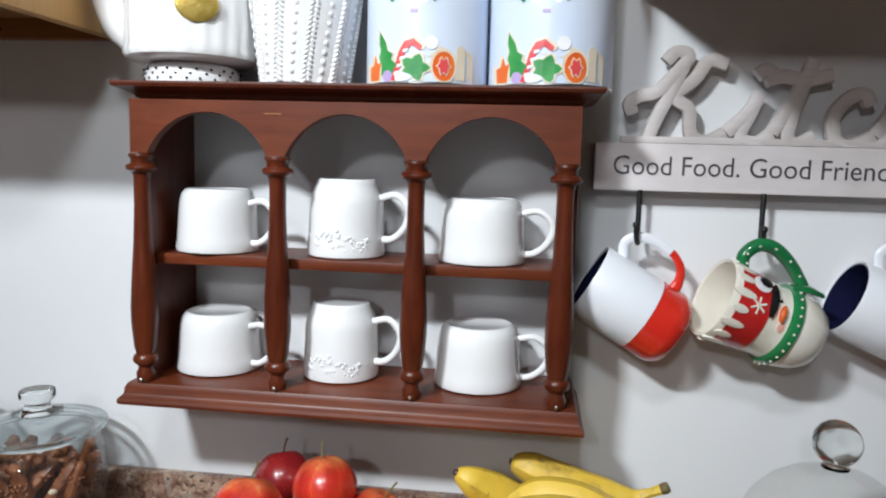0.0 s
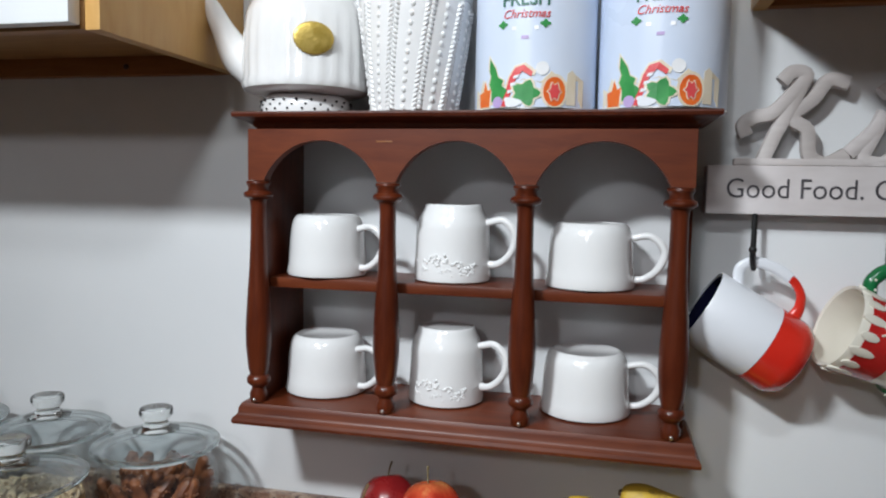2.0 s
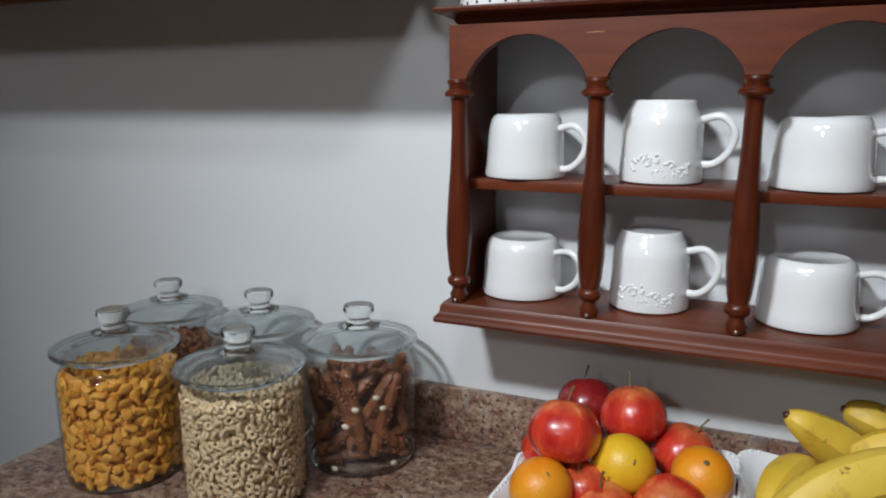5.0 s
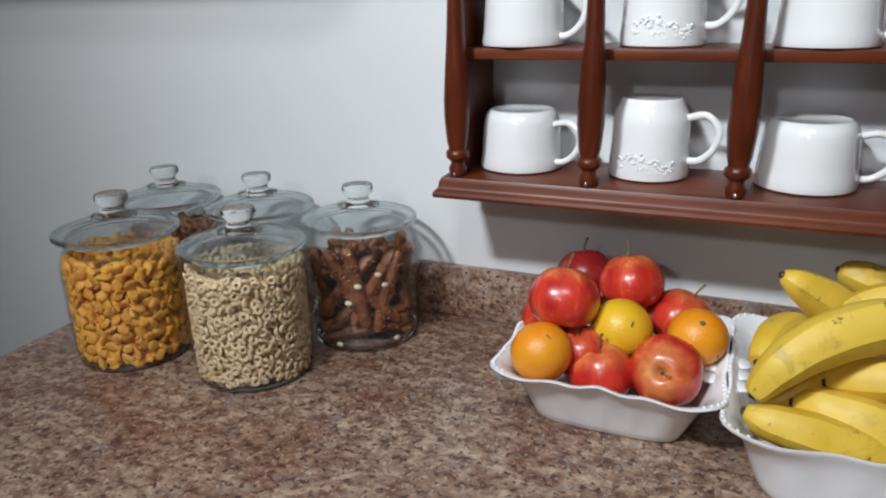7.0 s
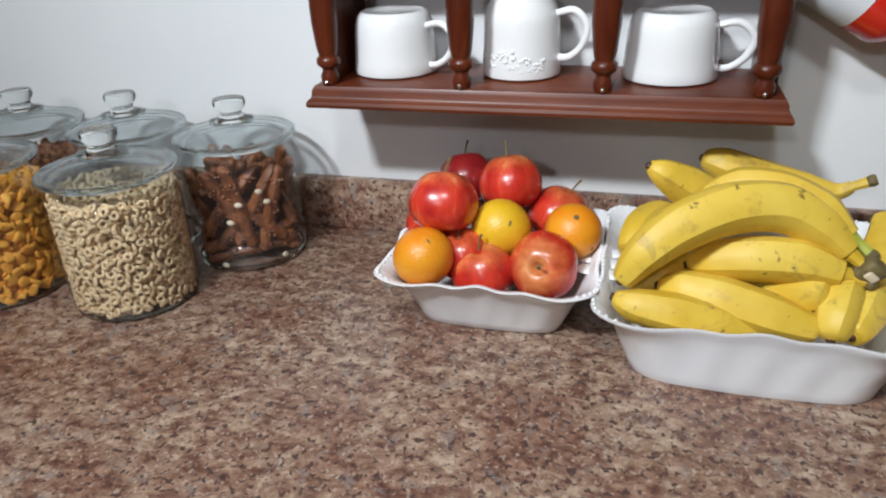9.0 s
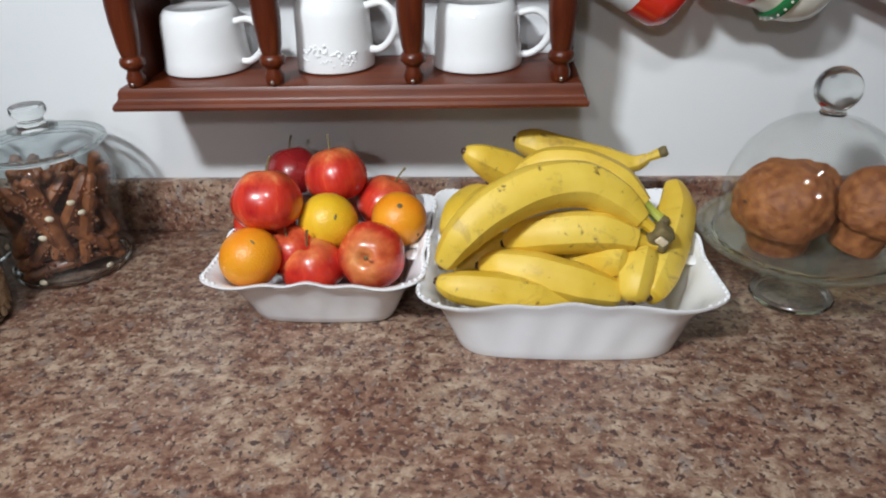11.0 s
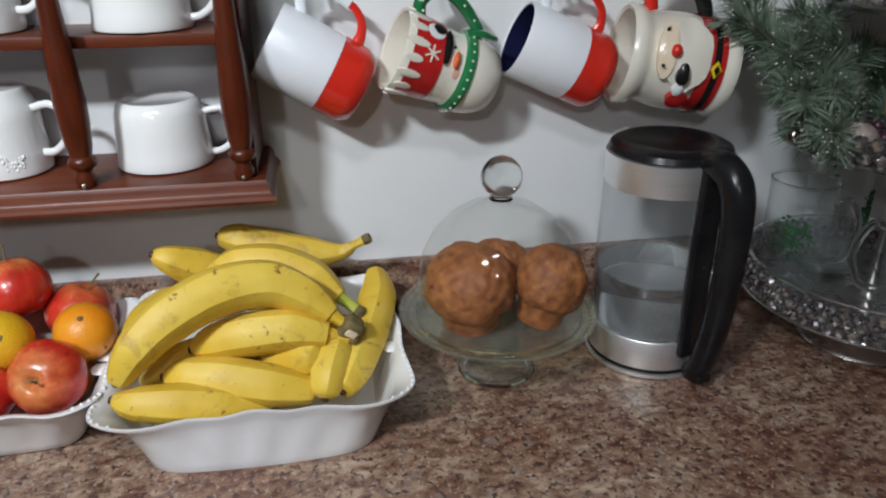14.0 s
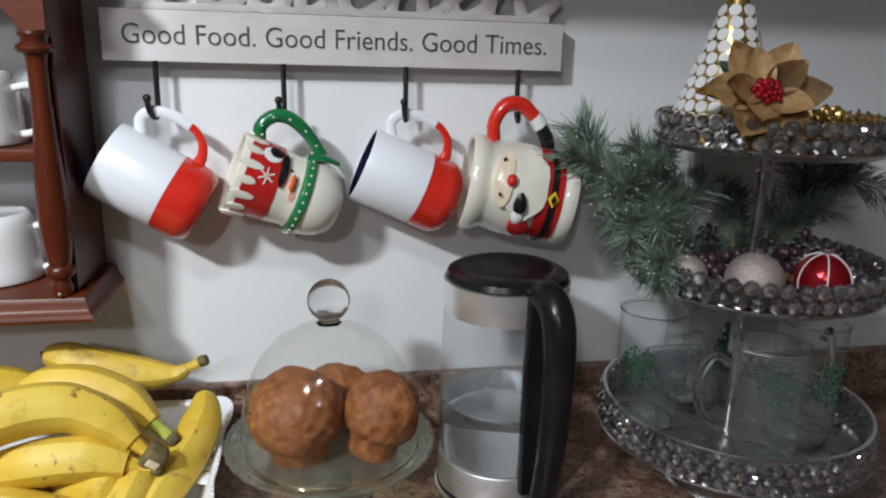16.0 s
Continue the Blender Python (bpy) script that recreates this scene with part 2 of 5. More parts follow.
def thin_glass(name, tint, rough=0.02, haze=0.012, gloss=0.60):
    """A thin clear wall: straight through, with gloss by Fresnel."""
    m = bpy.data.materials.new(name)
    m.use_nodes = True
    t = m.node_tree
    t.nodes.clear()
    out = t.nodes.new("ShaderNodeOutputMaterial")
    tr = t.nodes.new("ShaderNodeBsdfTransparent")
    tr.inputs[0].default_value = (*tint, 1)
    gl = t.nodes.new("ShaderNodeBsdfGlossy")
    gl.inputs["Roughness"].default_value = rough
    lw = t.nodes.new("ShaderNodeLayerWeight")
    lw.inputs["Blend"].default_value = 0.5
    pw = t.nodes.new("ShaderNodeMath")
    pw.operation, pw.inputs[1].default_value = "POWER", 3.2
    t.links.new(lw.outputs["Facing"], pw.inputs[0])
    fr = t.nodes.new("ShaderNodeMath")
    fr.operation, fr.inputs[1].default_value, fr.inputs[2].default_value = "MULTIPLY_ADD", gloss, 0.045
    t.links.new(pw.outputs[0], fr.inputs[0])
    mx = t.nodes.new("ShaderNodeMixShader")
    t.links.new(fr.outputs[0], mx.inputs[0])
    t.links.new(tr.outputs[0], mx.inputs[1])
    t.links.new(gl.outputs[0], mx.inputs[2])
    veil = t.nodes.new("ShaderNodeBsdfDiffuse")
    veil.inputs[0].default_value = (0.78, 0.82, 0.84, 1)
    smear = noise_tex(t, coords(t, wander=4.0), 22, 4)
    hz = t.nodes.new("ShaderNodeMath")
    hz.operation, hz.inputs[1].default_value = "MULTIPLY", haze * 2
    t.links.new(smear, hz.inputs[0])
    top = t.nodes.new("ShaderNodeMixShader")
    t.links.new(hz.outputs[0], top.inputs[0])
    t.links.new(mx.outputs[0], top.inputs[1])
    t.links.new(veil.outputs[0], top.inputs[2])
    t.links.new(top.outputs[0], out.inputs[0])
    return m


def solid_glass(name, colour, ior=1.47, rough=0.0):
    m, t, b = node_mat(name)
    b.inputs["Base Color"].default_value = (*colour, 1)
    b.inputs["Transmission Weight"].default_value = 1.0
    b.inputs["Roughness"].default_value, b.inputs["IOR"].default_value = rough, ior
    return m


JARGLASS = thin_glass("jar_glass", (0.95, 0.965, 0.965))
CLEARGLASS = thin_glass("clear_glass", (0.99, 0.995, 0.985), 0.01, 0.003, 0.34)
KETTLEGLASS = thin_glass("kettle_glass", (0.94, 0.965, 0.975), 0.02, 0.05)
THICKGLASS = solid_glass("thick_glass", (0.93, 0.96, 0.95))
STANDGLASS = thin_glass("pressed_glass", (0.93, 0.94, 0.78), 0.03, 0.07)
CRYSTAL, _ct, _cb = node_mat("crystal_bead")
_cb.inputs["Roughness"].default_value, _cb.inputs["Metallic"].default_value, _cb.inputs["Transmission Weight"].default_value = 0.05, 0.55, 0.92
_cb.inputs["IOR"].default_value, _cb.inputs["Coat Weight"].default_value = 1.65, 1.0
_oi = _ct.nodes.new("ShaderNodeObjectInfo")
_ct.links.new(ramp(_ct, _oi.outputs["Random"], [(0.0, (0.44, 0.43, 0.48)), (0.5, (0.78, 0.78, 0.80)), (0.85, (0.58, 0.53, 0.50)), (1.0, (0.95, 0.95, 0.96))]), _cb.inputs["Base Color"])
WATER = solid_glass("water_body", (0.95, 0.975, 0.985), 1.33)
LIDGLASS = thin_glass("lid_glass", (0.86, 0.895, 0.90), 0.03, 0.03)
TUMBLER = thin_glass("tumbler_glass", (0.95, 0.965, 0.96), 0.03, 0.045)


# ---- building helpers ----
def mesh_of(name, bm, material, smooth=40):
    me = bpy.data.meshes.new(name)
    bmesh.ops.recalc_face_normals(bm, faces=bm.faces)
    bm.to_mesh(me)
    bm.free()
    for m in material if isinstance(material, (list, tuple)) else (material,):
        me.materials.append(m)
    if smooth:
        me.shade_smooth()
        me.set_sharp_from_angle(angle=radians(smooth))
    return me


def part(name, bm, material, parent, label="", m=None, smooth=40, kind=""):
    ob = new(name, mesh_of(name, bm, material, smooth))
    ob.parent = parent
    if m is not None:
        ob.matrix_basis = m
    return tagged(ob, label, kind=kind)


def thing(name, m, label, category, group="", kind=""):
    ob = new(name)
    ob.empty_display_size = 0.02
    ob.matrix_basis = m
    return tagged(ob, label, category, group, kind)


def solo(name, bm, material, m, label, category, group="", kind="", smooth=40):
    ob = new(name, mesh_of(name, bm, material, smooth))
    ob.matrix_basis = m
    return tagged(ob, label, category, group, kind)


def box(x0, y0, z0, x1, y1, z1, bevel=0.002, bm=None, segments=2):
    own = bmesh.new()
    g = bmesh.ops.create_cube(own, size=1)
    bmesh.ops.transform(own, matrix=Matrix.Translation(((x0 + x1) / 2, (y0 + y1) / 2, (z0 + z1) / 2)) @ Matrix.Diagonal((x1 - x0, y1 - y0, z1 - z0, 1)), verts=g["verts"])
    if bevel:
        bmesh.ops.bevel(own, geom=own.edges[:], offset=bevel, segments=segments, affect="EDGES", profile=0.6)
    return join(bm, own)


def join(bm, own):
    if bm is None:
        return own
    me = bpy.data.meshes.new("tmp")
    own.to_mesh(me)
    own.free()
    bm.from_mesh(me)
    bpy.data.meshes.remove(me)
    return bm


def lathe(profile, n=48, bm=None, warp=None, cap=True):
    """A turned body from (radius, height) pairs, bottom to top."""
    bm = bm or bmesh.new()
    rings = []
    for i, (r, z) in enumerate(profile):
        if r < 1e-5:
            rings.append([bm.verts.new((0, 0, z))])
            continue
        ring = []
        for k in range(n):
            a = 2 * math.pi * k / n
            rr = warp(a, z, r) if warp else r
            ring.append(bm.verts.new((rr * math.cos(a), rr * math.sin(a), z)))
        rings.append(ring)
    for a, b in zip(rings, rings[1:]):
        for k in range(n):
            j = (k + 1) % n
            if len(a) == 1 and len(b) == 1:
                break
            if len(a) == 1:
                bm.faces.new((a[0], b[j], b[k]))
            elif len(b) == 1:
                bm.faces.new((a[k], a[j], b[0]))
            else:
                bm.faces.new((a[k], a[j], b[j], b[k]))
    if cap:
        for ring in (rings[0], rings[-1]):
            if len(ring) > 1 and cap is True:
                bm.faces.new(ring)
    return bm


def smooth_line(points, steps=6):
    """A Catmull-Rom line through the points."""
    p = [Vector(q) for q in points]
    p = [2 * p[0] - p[1]] + p + [2 * p[-1] - p[-2]]
    out = []
    for a, b, c, d in zip(p, p[1:], p[2:], p[3:]):
        for s in range(steps):
            u = s / steps
            out.append(0.5 * (2 * b + (c - a) * u + (2 * a - 5 * b + 4 * c - d) * u * u + (3 * b - a - 3 * c + d) * u ** 3))
    return out + [p[-2]]


def sweep(points, radii, n=10, bm=None, flat=None, steps=6, up=(0, 0, 1), facet=0.0):
    """A tube along a smooth line. radii: a number or one for each point. flat: (a, b) squashes the section."""
    bm = bm or bmesh.new()
    line = smooth_line(points, steps)
    if isinstance(radii, (int, float)):
        radii = [radii] * len(points)
    rl = np.interp(np.linspace(0, len(points) - 1, len(line)), range(len(points)), radii)
    fa, fb = flat or (1, 1)
    rings = []
    side = None
    for i, p in enumerate(line):
        d = (line[min(i + 1, len(line) - 1)] - line[max(i - 1, 0)]).normalized()
        if side is None:
            ref = Vector(up)
            if abs(d.dot(ref)) > 0.95:
                ref = Vector((0, 1, 0)) if abs(d.y) < 0.9 else Vector((1, 0, 0))
            side = d.cross(ref).normalized()
        else:
            side = (side - d * side.dot(d)).normalized()
        top = side.cross(d)
        ring = []
        for k in range(n):
            a = 2 * math.pi * k / n
            r = rl[i] * (1 + facet * math.cos(5 * a))
            ring.append(bm.verts.new(p + side * (r * fa * math.cos(a)) + top * (r * fb * math.sin(a))))
        rings.append(ring)
    for a, b in zip(rings, rings[1:]):
        for k in range(n):
            j = (k + 1) % n
            bm.faces.new((a[k], a[j], b[j], b[k]))
    bm.faces.new(rings[0])
    bm.faces.new(rings[-1])
    return bm


def ball(r, n=16, bm=None, at=(0, 0, 0), squash=(1, 1, 1)):
    own = bmesh.new()
    bmesh.ops.create_uvsphere(own, u_segments=n, v_segments=max(6, n * 2 // 3), radius=r)
    bmesh.ops.transform(own, matrix=Matrix.Translation(at) @ Matrix.Diagonal((*squash, 1)), verts=own.verts[:])
    return join(bm, own)


def slab_from_outline(outline, y0, y1, bevel=0.0):
    """An upright board: an outline of (x, z) pushed from y0 to y1."""
    bm = bmesh.new()
    f = bm.faces.new([bm.verts.new((x, y0, z)) for x, z in outline])
    r = bmesh.ops.extrude_face_region(bm, geom=[f])
    bmesh.ops.translate(bm, vec=(0, y1 - y0, 0), verts=[v for v in r["geom"] if isinstance(v, bmesh.types.BMVert)])
    bmesh.ops.triangulate(bm, faces=[q for q in bm.faces if len(q.verts) > 4])
    return bm


def words(text, size, depth, shear=0.0, bold=0.0):
    """Raised letters in the built-in font as a mesh, standing in the x-z plane and facing -y."""
    cu = bpy.data.curves.new("letters", "FONT")
    cu.body, cu.size, cu.extrude, cu.shear, cu.offset = text, size, depth, shear, bold
    cu.align_x, cu.align_y = "CENTER", "CENTER"
    cu.resolution_u = 4
    ob = bpy.data.objects.new("letters", cu)
    me = bpy.data.meshes.new_from_object(ob)
    bpy.data.objects.remove(ob)
    bpy.data.curves.remove(cu)
    bm = bmesh.new()
    bm.from_mesh(me)
    bpy.data.meshes.remove(me)
    bmesh.ops.transform(bm, matrix=pose(0, 0, 0, 90), verts=bm.verts[:])
    return bm


# ---- the room ----
WY, LX, SX = 1.035, -0.93, -2.2
ORIGIN = Matrix.Identity(4)


def setting(name, b, material, label, bevel=0.0):
    return solo(name, box(*b, bevel=bevel), material, ORIGIN, label, name.split("_")[0], kind="structure", smooth=0)


setting("wall_back", (SX - 0.1, WY, 0, 2.5, WY + 0.1, 2.45), WALL, "white painted kitchen wall behind the counter")
# three unseen walls added to close the room and bounce the lamps' light
setting("wall_side", (SX - 0.1, -2.7, 0, SX, WY, 2.45), PLASTER, "unseen plain side wall past the counter")
setting("wall_far", (2.4, -2.7, 0, 2.5, WY, 2.45), PLASTER, "unseen plain wall closing the room")
setting("wall_front", (SX, -2.8, 0, 2.4, -2.7, 2.45), PLASTER, "unseen plain wall behind the viewer")
setting("ceiling", (SX - 0.1, -2.8, 2.45, 2.5, WY + 0.1, 2.55), CEIL, "plain white painted ceiling")
setting("floor", (SX - 0.1, -2.8, -0.1, 2.5, WY + 0.1, 0.0), FLOOR, "brown vinyl kitchen floor")
setting("wall_counter", (LX, 0.45, 0.0, 2.4, WY, 0.862), WALL, "plain panel carrying the worktop")
counter = thing("worktop", pose(0, 0, 0.9), "brown speckled laminate kitchen worktop with a low upstand", "worktop", kind="structure")
part("top", box(LX, 0.405, -0.038, 2.4, WY, 0.0, bevel=0.006), LAMINATE, counter)
part("upstand", box(LX + 0.002, WY - 0.019, 0.0, 2.4, WY, 0.082, bevel=0.005), LAMINATE, counter)


def wall_cabinet(x0, x1, z, side_x, label):
    c = thing("wall_cabinet", pose(0, 0, z), label, "cabinet", "wall cabinets")
    y0 = 0.735
    lo, hi = (side_x, side_x - 0.018) if side_x == x1 else (side_x, side_x + 0.018)
    part("side_panel", box(min(lo, hi), y0, 0, max(lo, hi), WY - 0.001, 0.7, bevel=0.0015), HONEY_Y, c, "honey-coloured wooden side panel")
    a, b = (x0, x1 - 0.019) if side_x == x1 else (x0 + 0.019, x1)
    part("wall_rail", box(a, WY - 0.019, 0.001, b, WY - 0.001, 0.028, bevel=0.001), RAIL, c, "orange-brown pine rail with knots")
    part("underside", box(a, y0 + 0.02, 0.028, b, WY - 0.001, 0.042, bevel=0.001), HONEY, c)
    part("front_rail", box(a, y0, 0.001, b, y0 + 0.019, 0.03, bevel=0.001), HONEY, c)
    part("door", box(a + 0.002, y0 - 0.02, 0.004, b - 0.002, y0 - 0.002, 0.698, bevel=0.003), WAX, c, "white painted cabinet door")
    part("top_panel", box(a, y0, 0.68, b, WY - 0.001, 0.699, bevel=0.001), HONEY, c)
    for k in range(5):
        kx = a + (b - a) * (0.12 + 0.19 * k)
        part("knot", ball(0.005, 8, at=(kx, WY - 0.0195, 0.013 + 0.004 * (k % 2)), squash=(1, 0.3, 0.8)), CHIP, c)
    return c


wall_cabinet(-1.75, -0.398, 1.586, -0.398, "honey wooden wall cabinet with a white door over the jars")
wall_cabinet(0.276, 1.9, 1.652, 0.276, "honey wooden wall cabinet with a white door over the sign")


# ---- mug rack on the wall ----
def post_profile(h):
    return [(0.0, 0), (0.011, 0.0), (0.012, 0.004), (0.0125, 0.010), (0.0095, 0.016), (0.0095, 0.019), (0.0155, 0.024), (0.0165, 0.028), (0.0155, 0.032),
            (0.012, 0.035), (0.0145, 0.045), (0.0175, 0.075), (0.0178, 0.095), (0.0155, 0.135), (0.0125, 0.175), (0.0108, 0.215), (0.0106, 0.250),
            (0.0112, 0.256), (0.0125, 0.260), (0.0190, 0.2630), (0.0200, 0.2660), (0.0185, 0.2690), (0.0140, 0.2710), (0.0138, 0.276), (0.0165, 0.280), (0.0160, h), (0.0, h)]


def mug_rack():
    r = thing("mug_rack", pose(0, 0, 0), "dark cherry-stained wooden wall rack with three arches and turned posts", "rack")
    xs = (-0.309, -0.140, 0.025, 0.194)
    x0, x1 = -0.319, 0.208
    zb, zt = 1.156, 1.499
    # fascia with three arches
    out = [(x0, zt), (x0, 1.436)]
    for a, b in zip(xs, xs[1:]):
        c, w, foot = (a + b) / 2, (b - a) / 2 - 0.012, 1.438
        out.append((c - w, 1.436))
        for k in range(25):
            u = -math.cos(math.pi * k / 24)
            out.append((c + w * u, foot + 0.0475 * (math.sqrt(1.2325 - u * u) - 0.482) / 0.628))
        out.append((c + w, 1.436))
    out += [(x1, 1.436), (x1, zt)]
    part("fascia", slab_from_outline(out, 0.897, 0.912), CHERRY, r, "reddish board cut into three arches", smooth=30)
    part("scratch", box(-0.153, 0.8964, 1.4835, -0.133, 0.8971, 1.4849, bevel=0.0003), RAIL, r, "pale scratch in the varnish")
    for x in (x0, x1 - 0.014):
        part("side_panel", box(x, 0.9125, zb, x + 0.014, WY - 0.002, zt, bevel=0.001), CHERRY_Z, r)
    part("middle_shelf", box(x0 + 0.0145, 0.925, 1.300, x1 - 0.0145, WY - 0.002, 1.3135, bevel=0.0025), CHERRY, r)
    # base board with a moulded front: a section pushed along x, with returns at the ends
    def moulded(profile, xa, xb, back):
        bm = bmesh.new()
        rows = []
        for d, z in profile:
            rows.append([bm.verts.new((xa - d, back, z)), bm.verts.new((xa - d, 0.905 - d, z)), bm.verts.new((xb + d, 0.905 - d, z)), bm.verts.new((xb + d, back, z))])
        for a, b in zip(rows, rows[1:]):
            for k in range(3):
                bm.faces.new((a[k], a[k + 1], b[k + 1], b[k]))
            bm.faces.new((a[3], a[0], b[0], b[3]))
        bm.faces.new(rows[0])
        bm.faces.new(rows[-1])
        return bm
    part("base_board", moulded([(0.008, 1.129), (0.018, 1.129), (0.019, 1.133), (0.0175, 1.137), (0.014, 1.140), (0.0125, 1.143), (0.012, 1.149), (0.009, 1.1545), (0.004, zb)], -0.319, 0.208, WY - 0.002), CHERRY, r, "moulded base board", smooth=25)
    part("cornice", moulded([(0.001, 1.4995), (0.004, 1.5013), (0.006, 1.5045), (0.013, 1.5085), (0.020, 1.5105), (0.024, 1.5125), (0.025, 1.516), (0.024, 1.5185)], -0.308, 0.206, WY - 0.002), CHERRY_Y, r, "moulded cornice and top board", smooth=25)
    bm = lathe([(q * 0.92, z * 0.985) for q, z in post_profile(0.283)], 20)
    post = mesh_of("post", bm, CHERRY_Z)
    for x in xs:
        p = new("post", post)
        p.parent = r
        p.location = (x, 0.905, zb + 0.0005)
    for x in xs:
        part("plug", ball(0.0028, 10, at=(x, 0.8925, zb + 0.004), squash=(0.8, 0.8, 1)), SILVER, r, "small bright plug at the post foot")
    return r


mug_rack()


# ---- white mugs upside down on the rack ----
def mug_handle(bm, r, z0, z1, reach, w=0.0036):
    return sweep([(r - 0.004, 0, z1 - 0.004), (r + reach * 0.55, 0, z1), (r + reach, 0, z1 * 0.7 + z0 * 0.3), (r + reach * 0.85, 0, z1 * 0.3 + z0 * 0.7), (r + reach * 0.4, 0, z0 + 0.002), (r - 0.004, 0, z0)],
                 [w, w, w, w, w, w * 1.15], 10, bm, flat=(1.2, 0.9), up=(0, 1, 0))


def white_mug(m, kind, label):
    g = thing("mug", m, label, "mug", "white mugs on the rack")
    if kind == "tall":
        prof = [(0.046, 0), (0.0485, 0.002), (0.0492, 0.008), (0.0478, 0.028), (0.0468, 0.050), (0.0465, 0.066), (0.0455, 0.074), (0.0415, 0.0835), (0.0380, 0.0905), (0.0368, 0.0950), (0.0350, 0.0968), (0.033, 0.0950), (0.0, 0.0950)]
    else:
        prof = [(0.045, 0), (0.0490, 0.0015), (0.0500, 0.006), (0.0482, 0.017), (0.0472, 0.034), (0.0461, 0.054), (0.0446, 0.068), (0.0422, 0.0768), (0.0385, 0.0818), (0.0360, 0.0830), (0.034, 0.0814), (0.0, 0.0814)]
    inner = [(0.0, prof[-1][1] - 0.006), (prof[-4][0] - 0.006, prof[-1][1] - 0.007), (prof[3][0] - 0.005, 0.02), (prof[0][0] - 0.001, 0.0)]
    part("body", lathe(inner + prof, 48), CERAMIC, g)
    if kind == "tall":
        part("handle", mug_handle(None, 0.048, 0.022, 0.078, 0.034), CERAMIC, g)
        bm = bmesh.new()
        rnd = random.Random(5)
        for k in range(70):
            a = rnd.uniform(-0.75, 0.75) - 1.35
            z = rnd.uniform(0.010, 0.030 + 0.006 * math.cos(4 * a))
            ball(rnd.uniform(0.0016, 0.0024), 6, bm, (0.0478 * math.cos(a), 0.0478 * math.sin(a), z))
        for k in range(40):
            a = rnd.uniform(-3.1, 3.1)
            ball(0.0018, 6, bm, (0.0470 * math.cos(a), 0.0470 * math.sin(a), rnd.uniform(0.020, 0.030)), (1, 1, 0.8))
        part("flower_relief", bm, CERAMIC, g, "raised grape and flower relief", kind="stuff")
    else:
        part("handle", mug_handle(None, 0.0455, 0.012, 0.068, 0.034), CERAMIC, g)
    return g


SHELF, BASE = 1.3140, 1.1570
CUP, WIDE_CUP = Matrix.Diagonal((1.05, 1.05, 0.96, 1)), Matrix.Diagonal((1.035, 1.035, 0.985, 1))
short_a = white_mug(pose(-0.243, 0.970, SHELF, 0, 0, -12) @ CUP, "short", "plain white glazed mug upside down on the upper shelf")
tall_a = white_mug(pose(-0.075, 0.976, SHELF, 0, 0, -8), "tall", "white flower-banded mug upside down on the upper shelf")
wide_a = copy_thing(short_a, pose(0.098, 0.974, SHELF, 0, 0, -8) @ WIDE_CUP)
wide_a["label"] = "wide plain white mug upside down on the upper shelf"
for src, m in ((short_a, pose(-0.247, 0.980, BASE, 0, 0, -16) @ CUP), (tall_a, pose(-0.081, 0.980, BASE, 0, 0, -12)), (wide_a, pose(0.097, 0.981, BASE, 0, 0, -4) @ WIDE_CUP)):
    c = copy_thing(src, m)
    c["label"] = c["label"].replace("upper shelf", "rack's base board")


# ---- on top of the rack ----
TOP = 1.5190


def teapot():
    g = thing("teapot", pose(-0.270, 0.962, TOP), "white ceramic teapot with a gold oval seal on a pierced stand", "teapot")

    def flutes(a, z, r):
        return r * (1 + (0.012 * math.cos(26 * a) if 0.035 < z < 0.11 else 0))
    part("stand", lathe([(0.053, 0), (0.057, 0.002), (0.058, 0.010), (0.0555, 0.020), (0.050, 0.0255), (0.0, 0.0255)], 48), CERAMIC, g, "pierced white stand")
    holes = bmesh.new()
    rnd = random.Random(2)
    for k in range(64):
        a = 2 * math.pi * k / 64 + rnd.uniform(-0.03, 0.03)
        z = 0.006 + 0.0055 * (k % 3)
        ball(0.0017, 6, holes, (0.0575 * math.cos(a), 0.0575 * math.sin(a), z))
    part("stand_holes", holes, BLACK, g, "small dark holes", kind="stuff")
    part("body", lathe([(0.050, 0.026), (0.070, 0.028), (0.079, 0.032), (0.081, 0.038), (0.079, 0.046), (0.0795, 0.07), (0.0785, 0.10), (0.076, 0.125), (0.071, 0.138), (0.064, 0.145), (0.062, 0.150), (0.064, 0.156), (0.062, 0.159), (0.056, 0.158), (0.054, 0.153), (0.0, 0.152)], 104, warp=flutes), CERAMIC, g, "fluted white body")
    part("lid", lathe([(0.051, 0.158), (0.049, 0.166), (0.036, 0.176), (0.014, 0.183), (0.008, 0.188), (0.012, 0.196), (0.010, 0.203), (0.0, 0.206)], 40), CERAMIC, g)
    part("spout", sweep([(-0.066, -0.01, 0.062), (-0.090, -0.012, 0.078), (-0.110, -0.016, 0.112), (-0.130, -0.018, 0.146), (-0.157, -0.020, 0.158)], [0.028, 0.023, 0.015, 0.011, 0.010], 16), CERAMIC, g)
    part("handle", sweep([(0.070, 0.02, 0.125), (0.105, 0.03, 0.135), (0.122, 0.035, 0.105), (0.108, 0.03, 0.065), (0.074, 0.02, 0.050)], 0.008, 10), CERAMIC, g)
    seal = ball(0.024, 24, squash=(1, 0.12, 0.80))
    part("seal", seal, GOLD, g, "gold oval seal", pose(0.040, -0.0715, 0.086, 2, 0, 29))


teapot()


